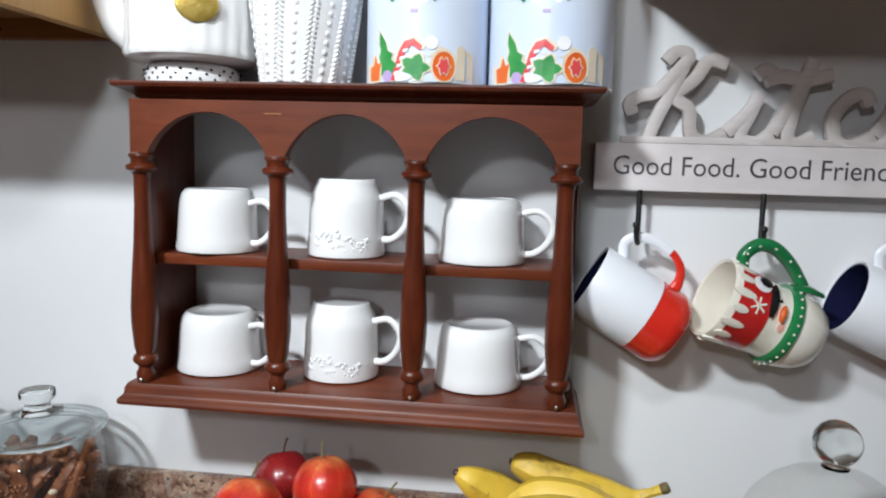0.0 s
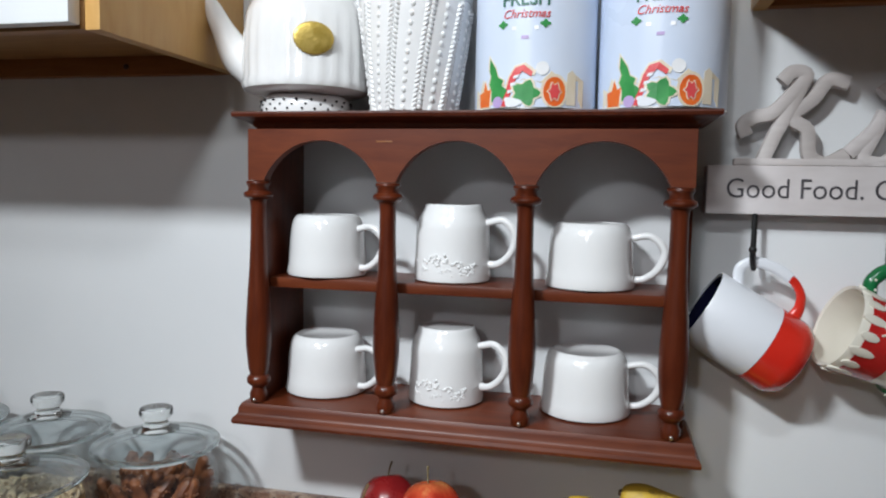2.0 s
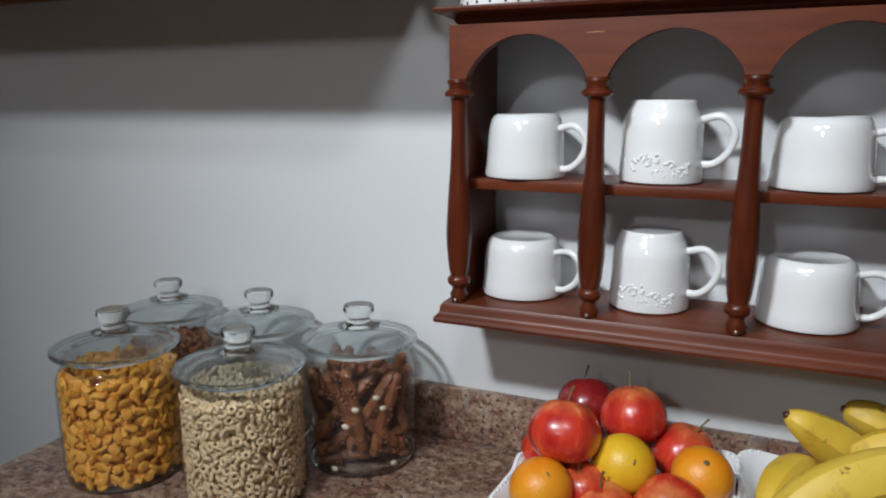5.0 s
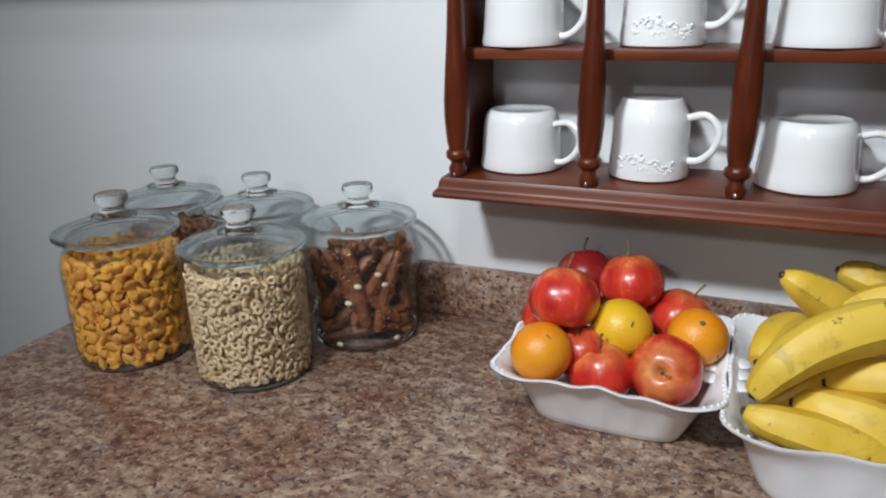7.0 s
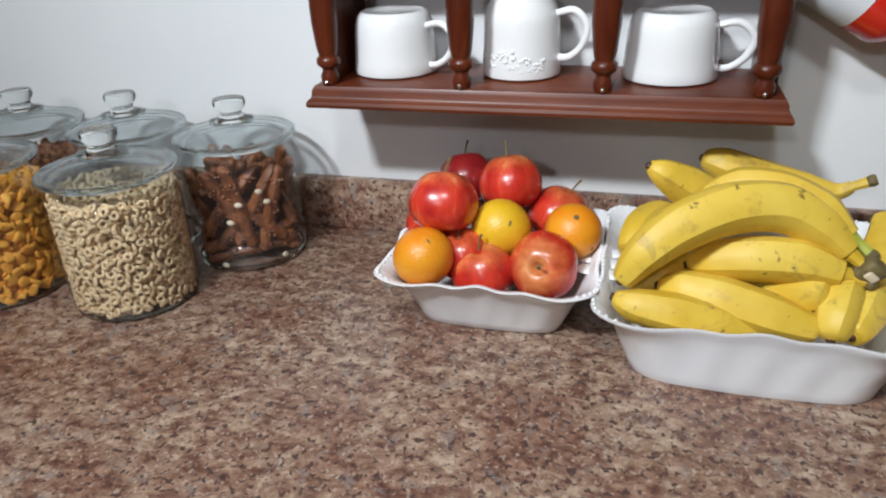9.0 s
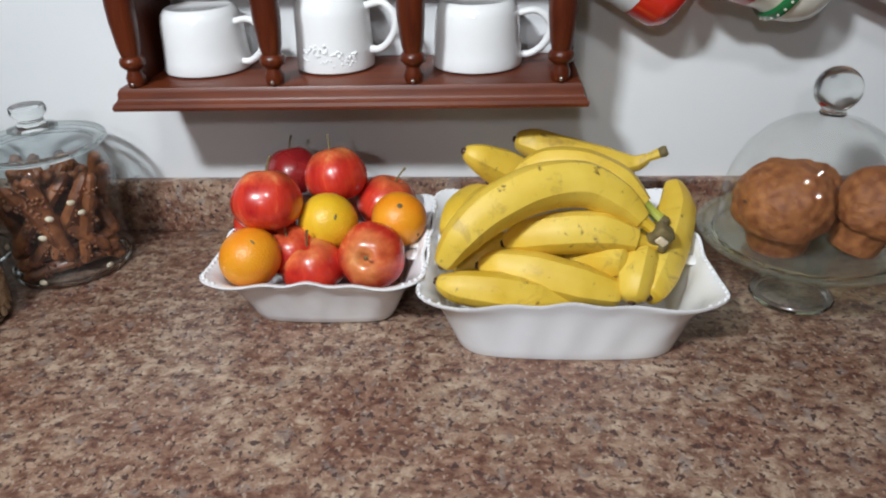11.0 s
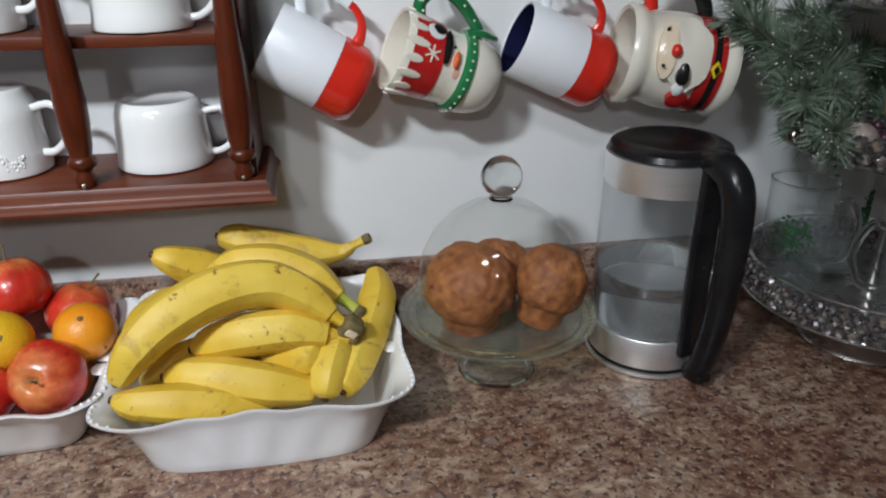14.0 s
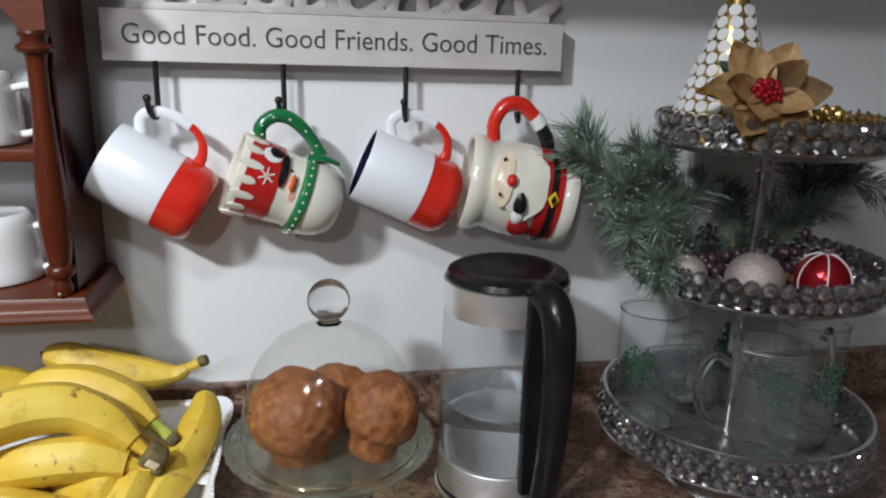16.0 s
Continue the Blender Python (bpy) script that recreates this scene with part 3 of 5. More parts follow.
def knit_vase():
    g = thing("vase", pose(-0.123, 0.955, TOP), "white ceramic vase with a cable-knit relief", "vase")
    prof = [(0.048, 0), (0.052, 0.003), (0.055, 0.02), (0.062, 0.07), (0.067, 0.11), (0.069, 0.132), (0.0685, 0.137), (0.071, 0.141), (0.073, 0.165), (0.074, 0.19), (0.071, 0.191), (0.069, 0.165), (0.060, 0.07), (0.0, 0.02)]
    part("body", lathe(prof, 64), CERAMIC, g)
    k = bmesh.new()
    for i in range(20):
        for j in range(24):
            z = 0.005 + j * 0.0053
            r = 0.0512 + z * 0.130
            a = 2 * math.pi * i / 20 + 0.010 * j
            if i % 2 == 0:
                for s in (-1, 1):
                    q = a + s * 0.045
                    own = ball(0.0050, 8, squash=(0.85, 0.62, 1.0))
                    bmesh.ops.transform(own, matrix=Matrix.Translation((r * math.cos(q), r * math.sin(q), z + 0.0013 * s)) @ Euler((s * 0.75, 0, q)).to_matrix().to_4x4(), verts=own.verts[:])
                    join(k, own)
            elif j % 2 == 0:
                ball(0.0036, 8, k, (r * math.cos(a), r * math.sin(a), z), (1.0, 0.9, 1.2))
    part("knit_relief", k, CERAMIC, g, "raised white knots")
    part("collar_line", lathe([(0.0685, 0.1335), (0.0700, 0.1345), (0.0700, 0.1358), (0.0685, 0.1366)], 64), STONEWARE, g)


knit_vase()

TIN = plain("pale_blue_tin", (0.60, 0.68, 0.82), (0.66, 0.73, 0.85), 0.28, scale=6, fine=60, relief=0.02)
TINGREEN = plain("printed_green", (0.02, 0.22, 0.05), (0.05, 0.32, 0.08), 0.4)
TINORANGE = plain("printed_orange", (0.72, 0.10, 0.015), (0.78, 0.18, 0.03), 0.4)
TINCREAM = plain("printed_cream", (0.72, 0.62, 0.46), (0.78, 0.70, 0.56), 0.4)
TINPINK = plain("printed_red", (0.66, 0.05, 0.06), (0.72, 0.10, 0.10), 0.4)
TINLILAC = plain("printed_lilac", (0.42, 0.30, 0.58), (0.5, 0.38, 0.64), 0.4)


def wrap(bm, r, up=0.0):
    """Lays a flat picture (x along, z up, thickness in y) round a tin of radius r."""
    for v in bm.verts:
        a = v.co.x / r
        rr = r + 0.0004 - v.co.y
        v.co = Vector((rr * math.sin(a), -rr * math.cos(a), v.co.z + up))
    return bm


def blob(points, depth=0.0006):
    return slab_from_outline(points, -depth, 0.0)


def ring_pts(cx, cz, rx, rz, n=18, wob=0.0, lobes=5):
    return [(cx + rx * math.cos(2 * math.pi * k / n) * (1 + wob * math.cos(lobes * 2 * math.pi * k / n)), cz + rz * math.sin(2 * math.pi * k / n) * (1 + wob * math.cos(lobes * 2 * math.pi * k / n))) for k in range(n)]


def tin(x, rz):
    R = 0.0715
    g = thing("canister", pose(x, 0.957, TOP, 0, 0, rz), "pale blue printed tin canister with holiday cookies round its foot", "canister", "printed canisters")
    part("body", lathe([(R - 0.002, 0), (R, 0.001), (R, 0.168), (R - 0.002, 0.170), (0, 0.170)], 64), TIN, g)
    part("lid", lathe([(R + 0.0005, 0.1705), (R + 0.0015, 0.172), (R + 0.0015, 0.188), (R - 0.001, 0.190), (0, 0.190)], 64), TIN, g)
    part("rim", lathe([(R - 0.001, 0.0005), (R + 0.0012, 0.001), (R + 0.0012, 0.003), (R - 0.001, 0.0035)], 64, cap=False), SILVER, g)

    def pic(name, pts, mat_, d=0.0006):
        if mat_ in (TINGREEN, TINORANGE, TINPINK) and d >= 0.0006 and name != "holly_leaf":
            cx, cz = sum(p[0] for p in pts) / len(pts), sum(p[1] for p in pts) / len(pts)
            part("cream_edge", wrap(blob([(cx + (x - cx) * 1.22, max(0.003, cz + (z - cz) * 1.16)) for x, z in pts], d - 0.0002), R), TINCREAM, g, smooth=0)
        part(name, wrap(blob(pts, d), R), mat_, g, smooth=0)
    pic("gingerbread_band", [(-0.072, 0.004), (0.072, 0.004), (0.072, 0.034), (0.060, 0.040), (0.050, 0.030), (0.040, 0.036), (0.030, 0.042), (0.018, 0.030), (0.0, 0.034), (-0.02, 0.028), (-0.034, 0.030), (-0.045, 0.022), (-0.056, 0.036), (-0.062, 0.022), (-0.072, 0.026)], TINCREAM, 0.0003)
    pic("orange_star", [(-0.061, 0.005), (-0.044, 0.005), (-0.043, 0.016), (-0.040, 0.026), (-0.047, 0.023), (-0.051, 0.033), (-0.055, 0.022), (-0.063, 0.020)], TINORANGE)
    pic("green_tree", [(-0.040, 0.010), (-0.024, 0.012), (-0.019, 0.022), (-0.026, 0.027), (-0.024, 0.033), (-0.031, 0.037), (-0.034, 0.046), (-0.043, 0.058), (-0.044, 0.045), (-0.041, 0.038), (-0.044, 0.030), (-0.040, 0.022)], TINGREEN, 0.0008)
    pic("candy_cane", [(-0.026, 0.004), (-0.020, 0.004), (-0.009, 0.034), (-0.002, 0.042), (0.008, 0.036), (0.010, 0.041), (0.0, 0.049), (-0.010, 0.046), (-0.016, 0.036)], TINPINK, 0.0009)
    pic("green_star", ring_pts(0.002, 0.018, 0.014, 0.0125, 20, 0.22), TINGREEN, 0.001)
    pic("orange_slice", ring_pts(0.034, 0.021, 0.0155, 0.0185), TINCREAM, 0.0008)
    pic("orange_slice_face", ring_pts(0.034, 0.020, 0.0125, 0.0160), TINORANGE, 0.0011)
    pic("slice_heart", ring_pts(0.034, 0.020, 0.0060, 0.0085, 16, 0.25, 6), TINPINK, 0.0014)
    for k in range(4):
        pic("cane_stripe", [(-0.0225 + 0.0035 * k, 0.010 + 0.008 * k), (-0.0165 + 0.0035 * k, 0.011 + 0.008 * k), (-0.0155 + 0.0035 * k, 0.0145 + 0.008 * k), (-0.0215 + 0.0035 * k, 0.0135 + 0.008 * k)], MATTE_WHITE, 0.0012)
    pic("lilac_ball", ring_pts(-0.031, 0.009, 0.0065, 0.0065), TINLILAC, 0.0011)
    pic("white_bell", ring_pts(-0.012, 0.008, 0.010, 0.005, 16, 0.1, 3), MATTE_WHITE, 0.0011)
    pic("snow_face", ring_pts(0.020, 0.045, 0.0075, 0.0075), STONEWARE, 0.0006)
    pic("brown_house", [(0.048, 0.006), (0.060, 0.006), (0.060, 0.040), (0.055, 0.044), (0.049, 0.040)], TINCREAM, 0.0006)
    for sx in (-1, 1):
        pic("holly_leaf", ring_pts(sx * 0.024 - 0.002, 0.0935, 0.0050, 0.0038, 16, 0.25, 4), TINGREEN)
    part("word", wrap(words("FRESH", 0.0200, 0.0003, bold=0.0003), R + 0.0004, 0.1195), plain("tin_word_green", (0.03, 0.14, 0.10), (0.05, 0.18, 0.13), 0.4), g, "dark green lettering", smooth=0)
    part("script_word", wrap(words("Christmas", 0.0130, 0.0003, shear=0.35), R + 0.0004, 0.1040), TINPINK, g, "red lettering", smooth=0)
    for k, w in enumerate((0.030, 0.008)):
        part("faint_bar", wrap(box(-w / 2, -0.0004, 0.0870 - 0.010 * k, w / 2, 0.0, 0.0910 - 0.0105 * k, bevel=0), R), TINLILAC if k else STONEWARE, g, smooth=0)


tin(0.026, -4)
tin(0.1715, -6)


# ---- sign with hooks ----
def kitchen_sign():
    g = thing("wall_sign", pose(0, 0, 0), "whitewashed wooden kitchen sign with cut-out script and four hooks", "sign")
    part("board", box(0.232, 1.004, 1.4065, 0.789, WY - 0.001, 1.4650, bevel=0.002), SIGNFACE, g)
    t = words("Good Food. Good Friends. Good Times.", 0.0335, 0.0004, bold=-0.0001)
    xs_ = [v.co.x for v in t.verts]
    k = 0.512 / (max(xs_) - min(xs_))
    for v in t.verts:
        v.co.x *= k
    part("lettering", t, INK, g, "dark painted lettering", pose(0.511, 1.0036, 1.4365), smooth=0)
    strokes = {
        "K": [[(0.0, 0.036), (-0.004, 0.05), (0.008, 0.06), (0.028, 0.066), (0.05, 0.092), (0.062, 0.112), (0.048, 0.117), (0.036, 0.104)],
              [(0.062, 0.112), (0.046, 0.07), (0.030, 0.034), (0.018, 0.0)],
              [(0.100, 0.102), (0.086, 0.106), (0.070, 0.082), (0.048, 0.060), (0.066, 0.044), (0.070, 0.012), (0.088, 0.002), (0.102, 0.014)]],
        "i": [[(0.102, 0.014), (0.118, 0.044), (0.126, 0.066), (0.118, 0.040), (0.112, 0.010), (0.126, 0.002), (0.142, 0.014)],
              [(0.122, 0.088), (0.132, 0.096), (0.144, 0.088)]],
        "t": [[(0.142, 0.014), (0.166, 0.060), (0.184, 0.108), (0.172, 0.070), (0.160, 0.014), (0.172, 0.002), (0.190, 0.012)],
              [(0.132, 0.082), (0.152, 0.088), (0.178, 0.084), (0.206, 0.090)]],
        "c": [[(0.250, 0.052), (0.242, 0.066), (0.224, 0.060), (0.210, 0.036), (0.214, 0.008), (0.232, 0.0), (0.256, 0.014)]],
        "h": [[(0.256, 0.014), (0.284, 0.060), (0.306, 0.104), (0.296, 0.114), (0.284, 0.080), (0.272, 0.034), (0.266, 0.0)],
              [(0.268, 0.022), (0.290, 0.058), (0.306, 0.060), (0.304, 0.030), (0.310, 0.004), (0.330, 0.010)]],
        "e": [[(0.330, 0.010), (0.352, 0.034), (0.372, 0.052), (0.362, 0.066), (0.346, 0.052), (0.342, 0.018), (0.356, 0.002), (0.382, 0.014)]],
        "n": [[(0.382, 0.014), (0.396, 0.054), (0.400, 0.062), (0.392, 0.030), (0.386, 0.0)],
              [(0.388, 0.022), (0.412, 0.058), (0.428, 0.058), (0.426, 0.026), (0.436, 0.002), (0.462, 0.016), (0.478, 0.034)]],
    }
    for name, lines in strokes.items():
        bm = bmesh.new()
        for j, ln in enumerate(lines):
            own = sweep([(0.275 + 1.02 * x + 0.020 * min(1, max(0, (x - 0.09) / 0.03)), 1.0125, 1.4665 + 0.93 * z) for x, z in ln], 0.0086, 12, None, up=(0, 1, 0), steps=5)
            own.verts.ensure_lookup_table()
            for i, v in enumerate(own.verts):
                dy = 0.0078 * math.tanh((v.co.y - 1.0125) / 0.0042)
                v.co.y = 1.0125 + dy + 0.0011 * j + 0.0012 * i / len(own.verts)
                v.co.z = max(v.co.z, 1.4655)
            join(bm, own)
        part("letter", bm, SIGNWOOD, g, "cut-out wooden script letter", smooth=50)
    part("letter_plinth", box(0.262, 1.006, 1.4652, 0.770, 1.019, 1.4735, bevel=0.002), SIGNWOOD, g)
    for x in (0.289, 0.436, 0.586, 0.732):
        h = part("hook", sweep([(x, 1.006, 1.4075), (x, 1.006, 1.380), (x, 1.005, 1.352), (x, 0.999, 1.3440), (x - 0.002, 0.988, 1.3435), (x - 0.005, 0.979, 1.352), (x - 0.006, 0.976, 1.364)], 0.0033, 8), IRON, g, "black iron hook")
        part("hook_tip", ball(0.0048, 10, at=(x - 0.006, 0.976, 1.366)), IRON, h)


kitchen_sign()


# ---- mugs on the hooks ----
def hung(rim, base, y, swing=0.0):
    """The pose of a mug whose own axis runs up from its base to its rim, with its handle towards +x, hung by the handle."""
    a, b = Vector((base[0], y, base[1])), Vector((rim[0], y - swing, rim[1]))
    z = (b - a).normalized()
    x = Vector((0, 0, 1)) - z * z.z
    x.normalize()
    y_ = z.cross(x)
    return Matrix(((x.x, y_.x, z.x, a.x), (x.y, y_.y, z.y, a.y), (x.z, y_.z, z.z, a.z), (0, 0, 0, 1)))


def dipped_mug(m, label):
    g = thing("mug", m @ Matrix.Scale(1.12, 4), label, "mug", "mugs on the hooks")
    part("body", lathe([(0.036, 0.0405), (0.0425, 0.0405), (0.0425, 0.109), (0.0415, 0.111), (0.0395, 0.110), (0.039, 0.045), (0.036, 0.0405)], 48, cap=False), MATTE_WHITE, g, "smooth white upper body")
    part("inside", lathe([(0.0, 0.012), (0.036, 0.012), (0.0387, 0.02), (0.0387, 0.1095), (0.0380, 0.1095), (0.0378, 0.02), (0.0, 0.0135)], 40), NAVY, g, "dark navy inside")
    part("dipped_base", lathe([(0.0, 0.003), (0.030, 0.003), (0.034, 0.0), (0.0375, 0.002), (0.0425, 0.012), (0.0430, 0.016), (0.0430, 0.0400), (0.0, 0.0400)], 48), RED, g, "bright red dipped base")
    h = part("handle", sweep([(0.041, 0, 0.092), (0.056, 0, 0.099), (0.069, 0, 0.090), (0.0745, 0, 0.070), (0.0735, 0, 0.052)], 0.0030, 10, flat=(1.9, 0.75), up=(0, 1, 0)), MATTE_WHITE, g, "white upper handle")
    part("handle_dip", sweep([(0.0737, 0, 0.054), (0.0715, 0, 0.045), (0.064, 0, 0.034), (0.052, 0, 0.028), (0.041, 0, 0.027)], [0.0027, 0.0028, 0.0030, 0.0035, 0.0046], 10, flat=(1.5, 0.75), up=(0, 1, 0)), RED, h, "red lower handle")
    return g


dip = dipped_mug(hung((0.231, 1.295), (0.336, 1.233), 0.985, -0.002), "white mug dipped in red hanging by its handle")
copy_thing(dip, hung((0.526, 1.291), (0.643, 1.240), 0.985, -0.002))


def spot_patch(bm, r_of, a0, h0, ra, rh, lift=0.0012, n=14, wob=0.0, lobes=5):
    """A raised patch on a turned body round its axis: centre angle and height, half sizes in metres."""
    c = bm.verts.new(((r_of(h0) + lift * 1.6) * math.cos(a0), (r_of(h0) + lift * 1.6) * math.sin(a0), h0))
    rim, foot = [], []
    for k in range(n):
        u = 2 * math.pi * k / n
        s = 1 + wob * math.cos(lobes * u)
        h = h0 + rh * s * math.sin(u)
        a = a0 + ra * s * math.cos(u) / r_of(h0)
        rim.append(bm.verts.new(((r_of(h) + lift) * math.cos(a), (r_of(h) + lift) * math.sin(a), h)))
        foot.append(bm.verts.new(((r_of(h) - 0.001) * math.cos(a), (r_of(h) - 0.001) * math.sin(a), h)))
    for k in range(n):
        j = (k + 1) % n
        bm.faces.new((c, rim[k], rim[j]))
        bm.faces.new((rim[k], foot[k], foot[j], rim[j]))
    return bm


def snowman_mug(m):
    g = thing("mug", m @ Matrix.Scale(1.05, 4), "white snowman-shaped holiday mug with red hat and green scarf handle", "mug", "mugs on the hooks")
    prof = [(0.0, 0.003), (0.026, 0.003), (0.030, 0.0), (0.036, 0.004), (0.043, 0.018), (0.046, 0.034), (0.0445, 0.048), (0.0415, 0.058), (0.043, 0.070), (0.044, 0.085), (0.0455, 0.105), (0.0475, 0.122), (0.0465, 0.125), (0.044, 0.123), (0.041, 0.10), (0.040, 0.06), (0.0, 0.012)]
    part("body", lathe(prof, 56), CREAM, g)
    zs = [p[1] for p in prof[3:12]]
    rs = [p[0] for p in prof[3:12]]

    def r_of(h):
        return float(np.interp(h, zs, rs))
    hat = bmesh.new()
    lathe([(r_of(z) + 0.001, z) for z in np.linspace(0.078, 0.116, 9)], 56, hat, cap=False)
    part("hat_band", hat, DEEP_RED, g, "red hat band with icing drips")
    scarf = lathe([(r_of(0.040), 0.040), (r_of(0.042) + 0.0035, 0.042), (r_of(0.046) + 0.0045, 0.0465), (r_of(0.050) + 0.0035, 0.051), (r_of(0.053), 0.053)], 56, cap=False)
    part("scarf", scarf, GREEN, g, "green scarf with white dots")
    front = -1.55
    for k in range(9):
        part("icing_drip", spot_patch(bmesh.new(), r_of, front - 1.5 + 0.38 * k, 0.112, 0.0045, 0.010 + 0.004 * (k % 2), 0.0022), CREAM, g)
    bm = bmesh.new()
    for k in range(3):
        u = math.pi * k / 3
        n = 9
        for s in range(-4, 5):
            spot_patch(bm, r_of, front + 0.25 + s * 0.0021 * math.cos(u) / 0.044, 0.093 + s * 0.0021 * math.sin(u), 0.0013, 0.0013, 0.0022, 6)
    part("snowflake", bm, CREAM, g, "raised white snowflake")
    part("eye_white", spot_patch(bmesh.new(), r_of, front + 0.85, 0.092, 0.010, 0.011, 0.0022), CERAMIC, g)
    part("eye_dark", spot_patch(bmesh.new(), r_of, front + 0.92, 0.089, 0.0065, 0.0075, 0.0045), BLACK, g)
    part("hat_brim", spot_patch(bmesh.new(), r_of, front + 0.55, 0.0765, 0.020, 0.0045, 0.004), BLACK, g)
    part("nose", spot_patch(bmesh.new(), r_of, front + 0.30, 0.064, 0.009, 0.003, 0.005), TINORANGE, g)
    part("eye", spot_patch(bmesh.new(), r_of, front + 0.62, 0.068, 0.0016, 0.0016, 0.002, 8), BLACK, g)
    part("cheek", spot_patch(bmesh.new(), r_of, front - 0.02, 0.060, 0.006, 0.004, 0.0012), PINK, g)
    hd = part("handle", sweep([(0.043, 0, 0.108), (0.058, 0, 0.112), (0.074, 0, 0.102), (0.078, 0, 0.084), (0.070, 0, 0.062), (0.058, 0, 0.044), (0.046, 0, 0.032)], [0.0075, 0.0075, 0.008, 0.008, 0.0075, 0.007, 0.008], 12, up=(0, 1, 0)), GREEN, g, "green scarf handle with white dots")
    dots = bmesh.new()
    for x, y, z in ((0.060, -0.007, 0.112), (0.073, -0.007, 0.103), (0.077, -0.0075, 0.085), (0.071, -0.007, 0.064), (0.060, -0.0065, 0.047), (0.050, -0.007, 0.108)):
        ball(0.0016, 8, dots, (x, y, z))
    for k in range(16):
        a = front - 1.6 + 0.22 * k
        ball(0.0016, 6, dots, ((r_of(0.0465) + 0.0045) * math.cos(a), (r_of(0.0465) + 0.0045) * math.sin(a), 0.0465))
    part("scarf_dots", dots, CREAM, hd)
    part("scarf_end", sweep([(0.044, -0.012, 0.052), (0.050, -0.014, 0.034), (0.050, -0.012, 0.016)], [0.006, 0.0065, 0.004], 8, flat=(1.3, 0.6)), GREEN, g)
    return g


snowman_mug(hung((0.376, 1.2835), (0.495, 1.236), 0.983, 0.016))


def santa_mug(m):
    g = thing("mug", m @ Matrix.Diagonal((1.30, 1.30, 1.12, 1)), "red and white holiday figure mug with a yellow belt buckle", "mug", "mugs on the hooks")
    prof = [(0.0, 0.003), (0.034, 0.003), (0.038, 0.0), (0.0445, 0.002), (0.0465, 0.008), (0.0455, 0.014), (0.044, 0.018), (0.0450, 0.040), (0.0462, 0.060), (0.0450, 0.080), (0.042, 0.096), (0.043, 0.102), (0.047, 0.108), (0.047, 0.118), (0.0445, 0.122), (0.041, 0.120), (0.039, 0.10), (0.038, 0.05), (0.0, 0.012)]
    part("body", lathe(prof, 56), CREAM, g)
    zs = [p[1] for p in prof[3:14]]
    rs = [p[0] for p in prof[3:14]]

    def r_of(h):
        return float(np.interp(h, zs, rs))
    part("coat", lathe([(r_of(z) + 0.0011, z) for z in np.linspace(0.0185, 0.046, 6)], 56, cap=False), DEEP_RED, g, "red coat")
    part("belt", lathe([(r_of(z) + 0.0024, z) for z in np.linspace(0.026, 0.0335, 4)], 56, cap=False), BLACK, g, "dark belt")
    f = -1.38
    part("beard", spot_patch(bmesh.new(), r_of, f + 0.1, 0.062, 0.034, 0.025, 0.0045, 24, 0.05, 6), CREAM, g)
    part("face", spot_patch(bmesh.new(), r_of, f + 0.12, 0.086, 0.024, 0.010, 0.0062, 20), plain("warm_cream_glaze", (0.74, 0.60, 0.44), (0.78, 0.66, 0.50), 0.2), g)
    part("nose", ball(0.0062, 12, at=((r_of(0.08) + 0.007) * math.cos(f + 0.1), (r_of(0.08) + 0.007) * math.sin(f + 0.1), 0.079)), RED, g, "round red nose")
    ey = bmesh.new()
    for s in (-0.28, 0.38):
        spot_patch(ey, r_of, f + 0.1 + s, 0.089, 0.0014, 0.0018, 0.008)
    part("eyes", ey, BLACK, g, kind="stuff")
    part("mitten", spot_patch(bmesh.new(), r_of, f - 0.28, 0.066, 0.0085, 0.0065, 0.0085, 14, 0.12, 3), BLACK, g, "dark mitten")
    part("cuff", spot_patch(bmesh.new(), r_of, f - 0.58, 0.0655, 0.006, 0.006, 0.006, 12), CERAMIC, g)
    part("sleeve", spot_patch(bmesh.new(), r_of, f - 0.85, 0.060, 0.010, 0.012, 0.005, 12), DEEP_RED, g)
    bk = spot_patch(bmesh.new(), r_of, f - 0.12, 0.0300, 0.0075, 0.0062, 0.0040, 4)
    b = part("buckle", bk, YELLOW, g, "yellow square buckle")
    part("buckle_gap", spot_patch(bmesh.new(), r_of, f - 0.12, 0.0300, 0.0042, 0.0034, 0.0056, 4), BLACK, b)
    h = part("handle", sweep([(0.043, 0, 0.098), (0.060, 0, 0.102), (0.077, 0, 0.094), (0.081, 0, 0.076), (0.072, 0, 0.058)], [0.0075, 0.0078, 0.0078, 0.0075, 0.007], 12, up=(0, 1, 0)), RED, g, "red arm handle")
    part("handle_cuff", sweep([(0.0725, 0, 0.0585), (0.068, 0, 0.053), (0.064, 0, 0.049)], 0.0082, 12, up=(0, 1, 0)), CERAMIC, h)
    part("handle_mitten", sweep([(0.0645, 0, 0.0495), (0.054, 0, 0.040), (0.043, 0, 0.034)], [0.0072, 0.008, 0.007], 12, up=(0, 1, 0)), BLACK, h)
    return g


santa_mug(hung((0.672, 1.268), (0.792, 1.248), 0.955, -0.015))


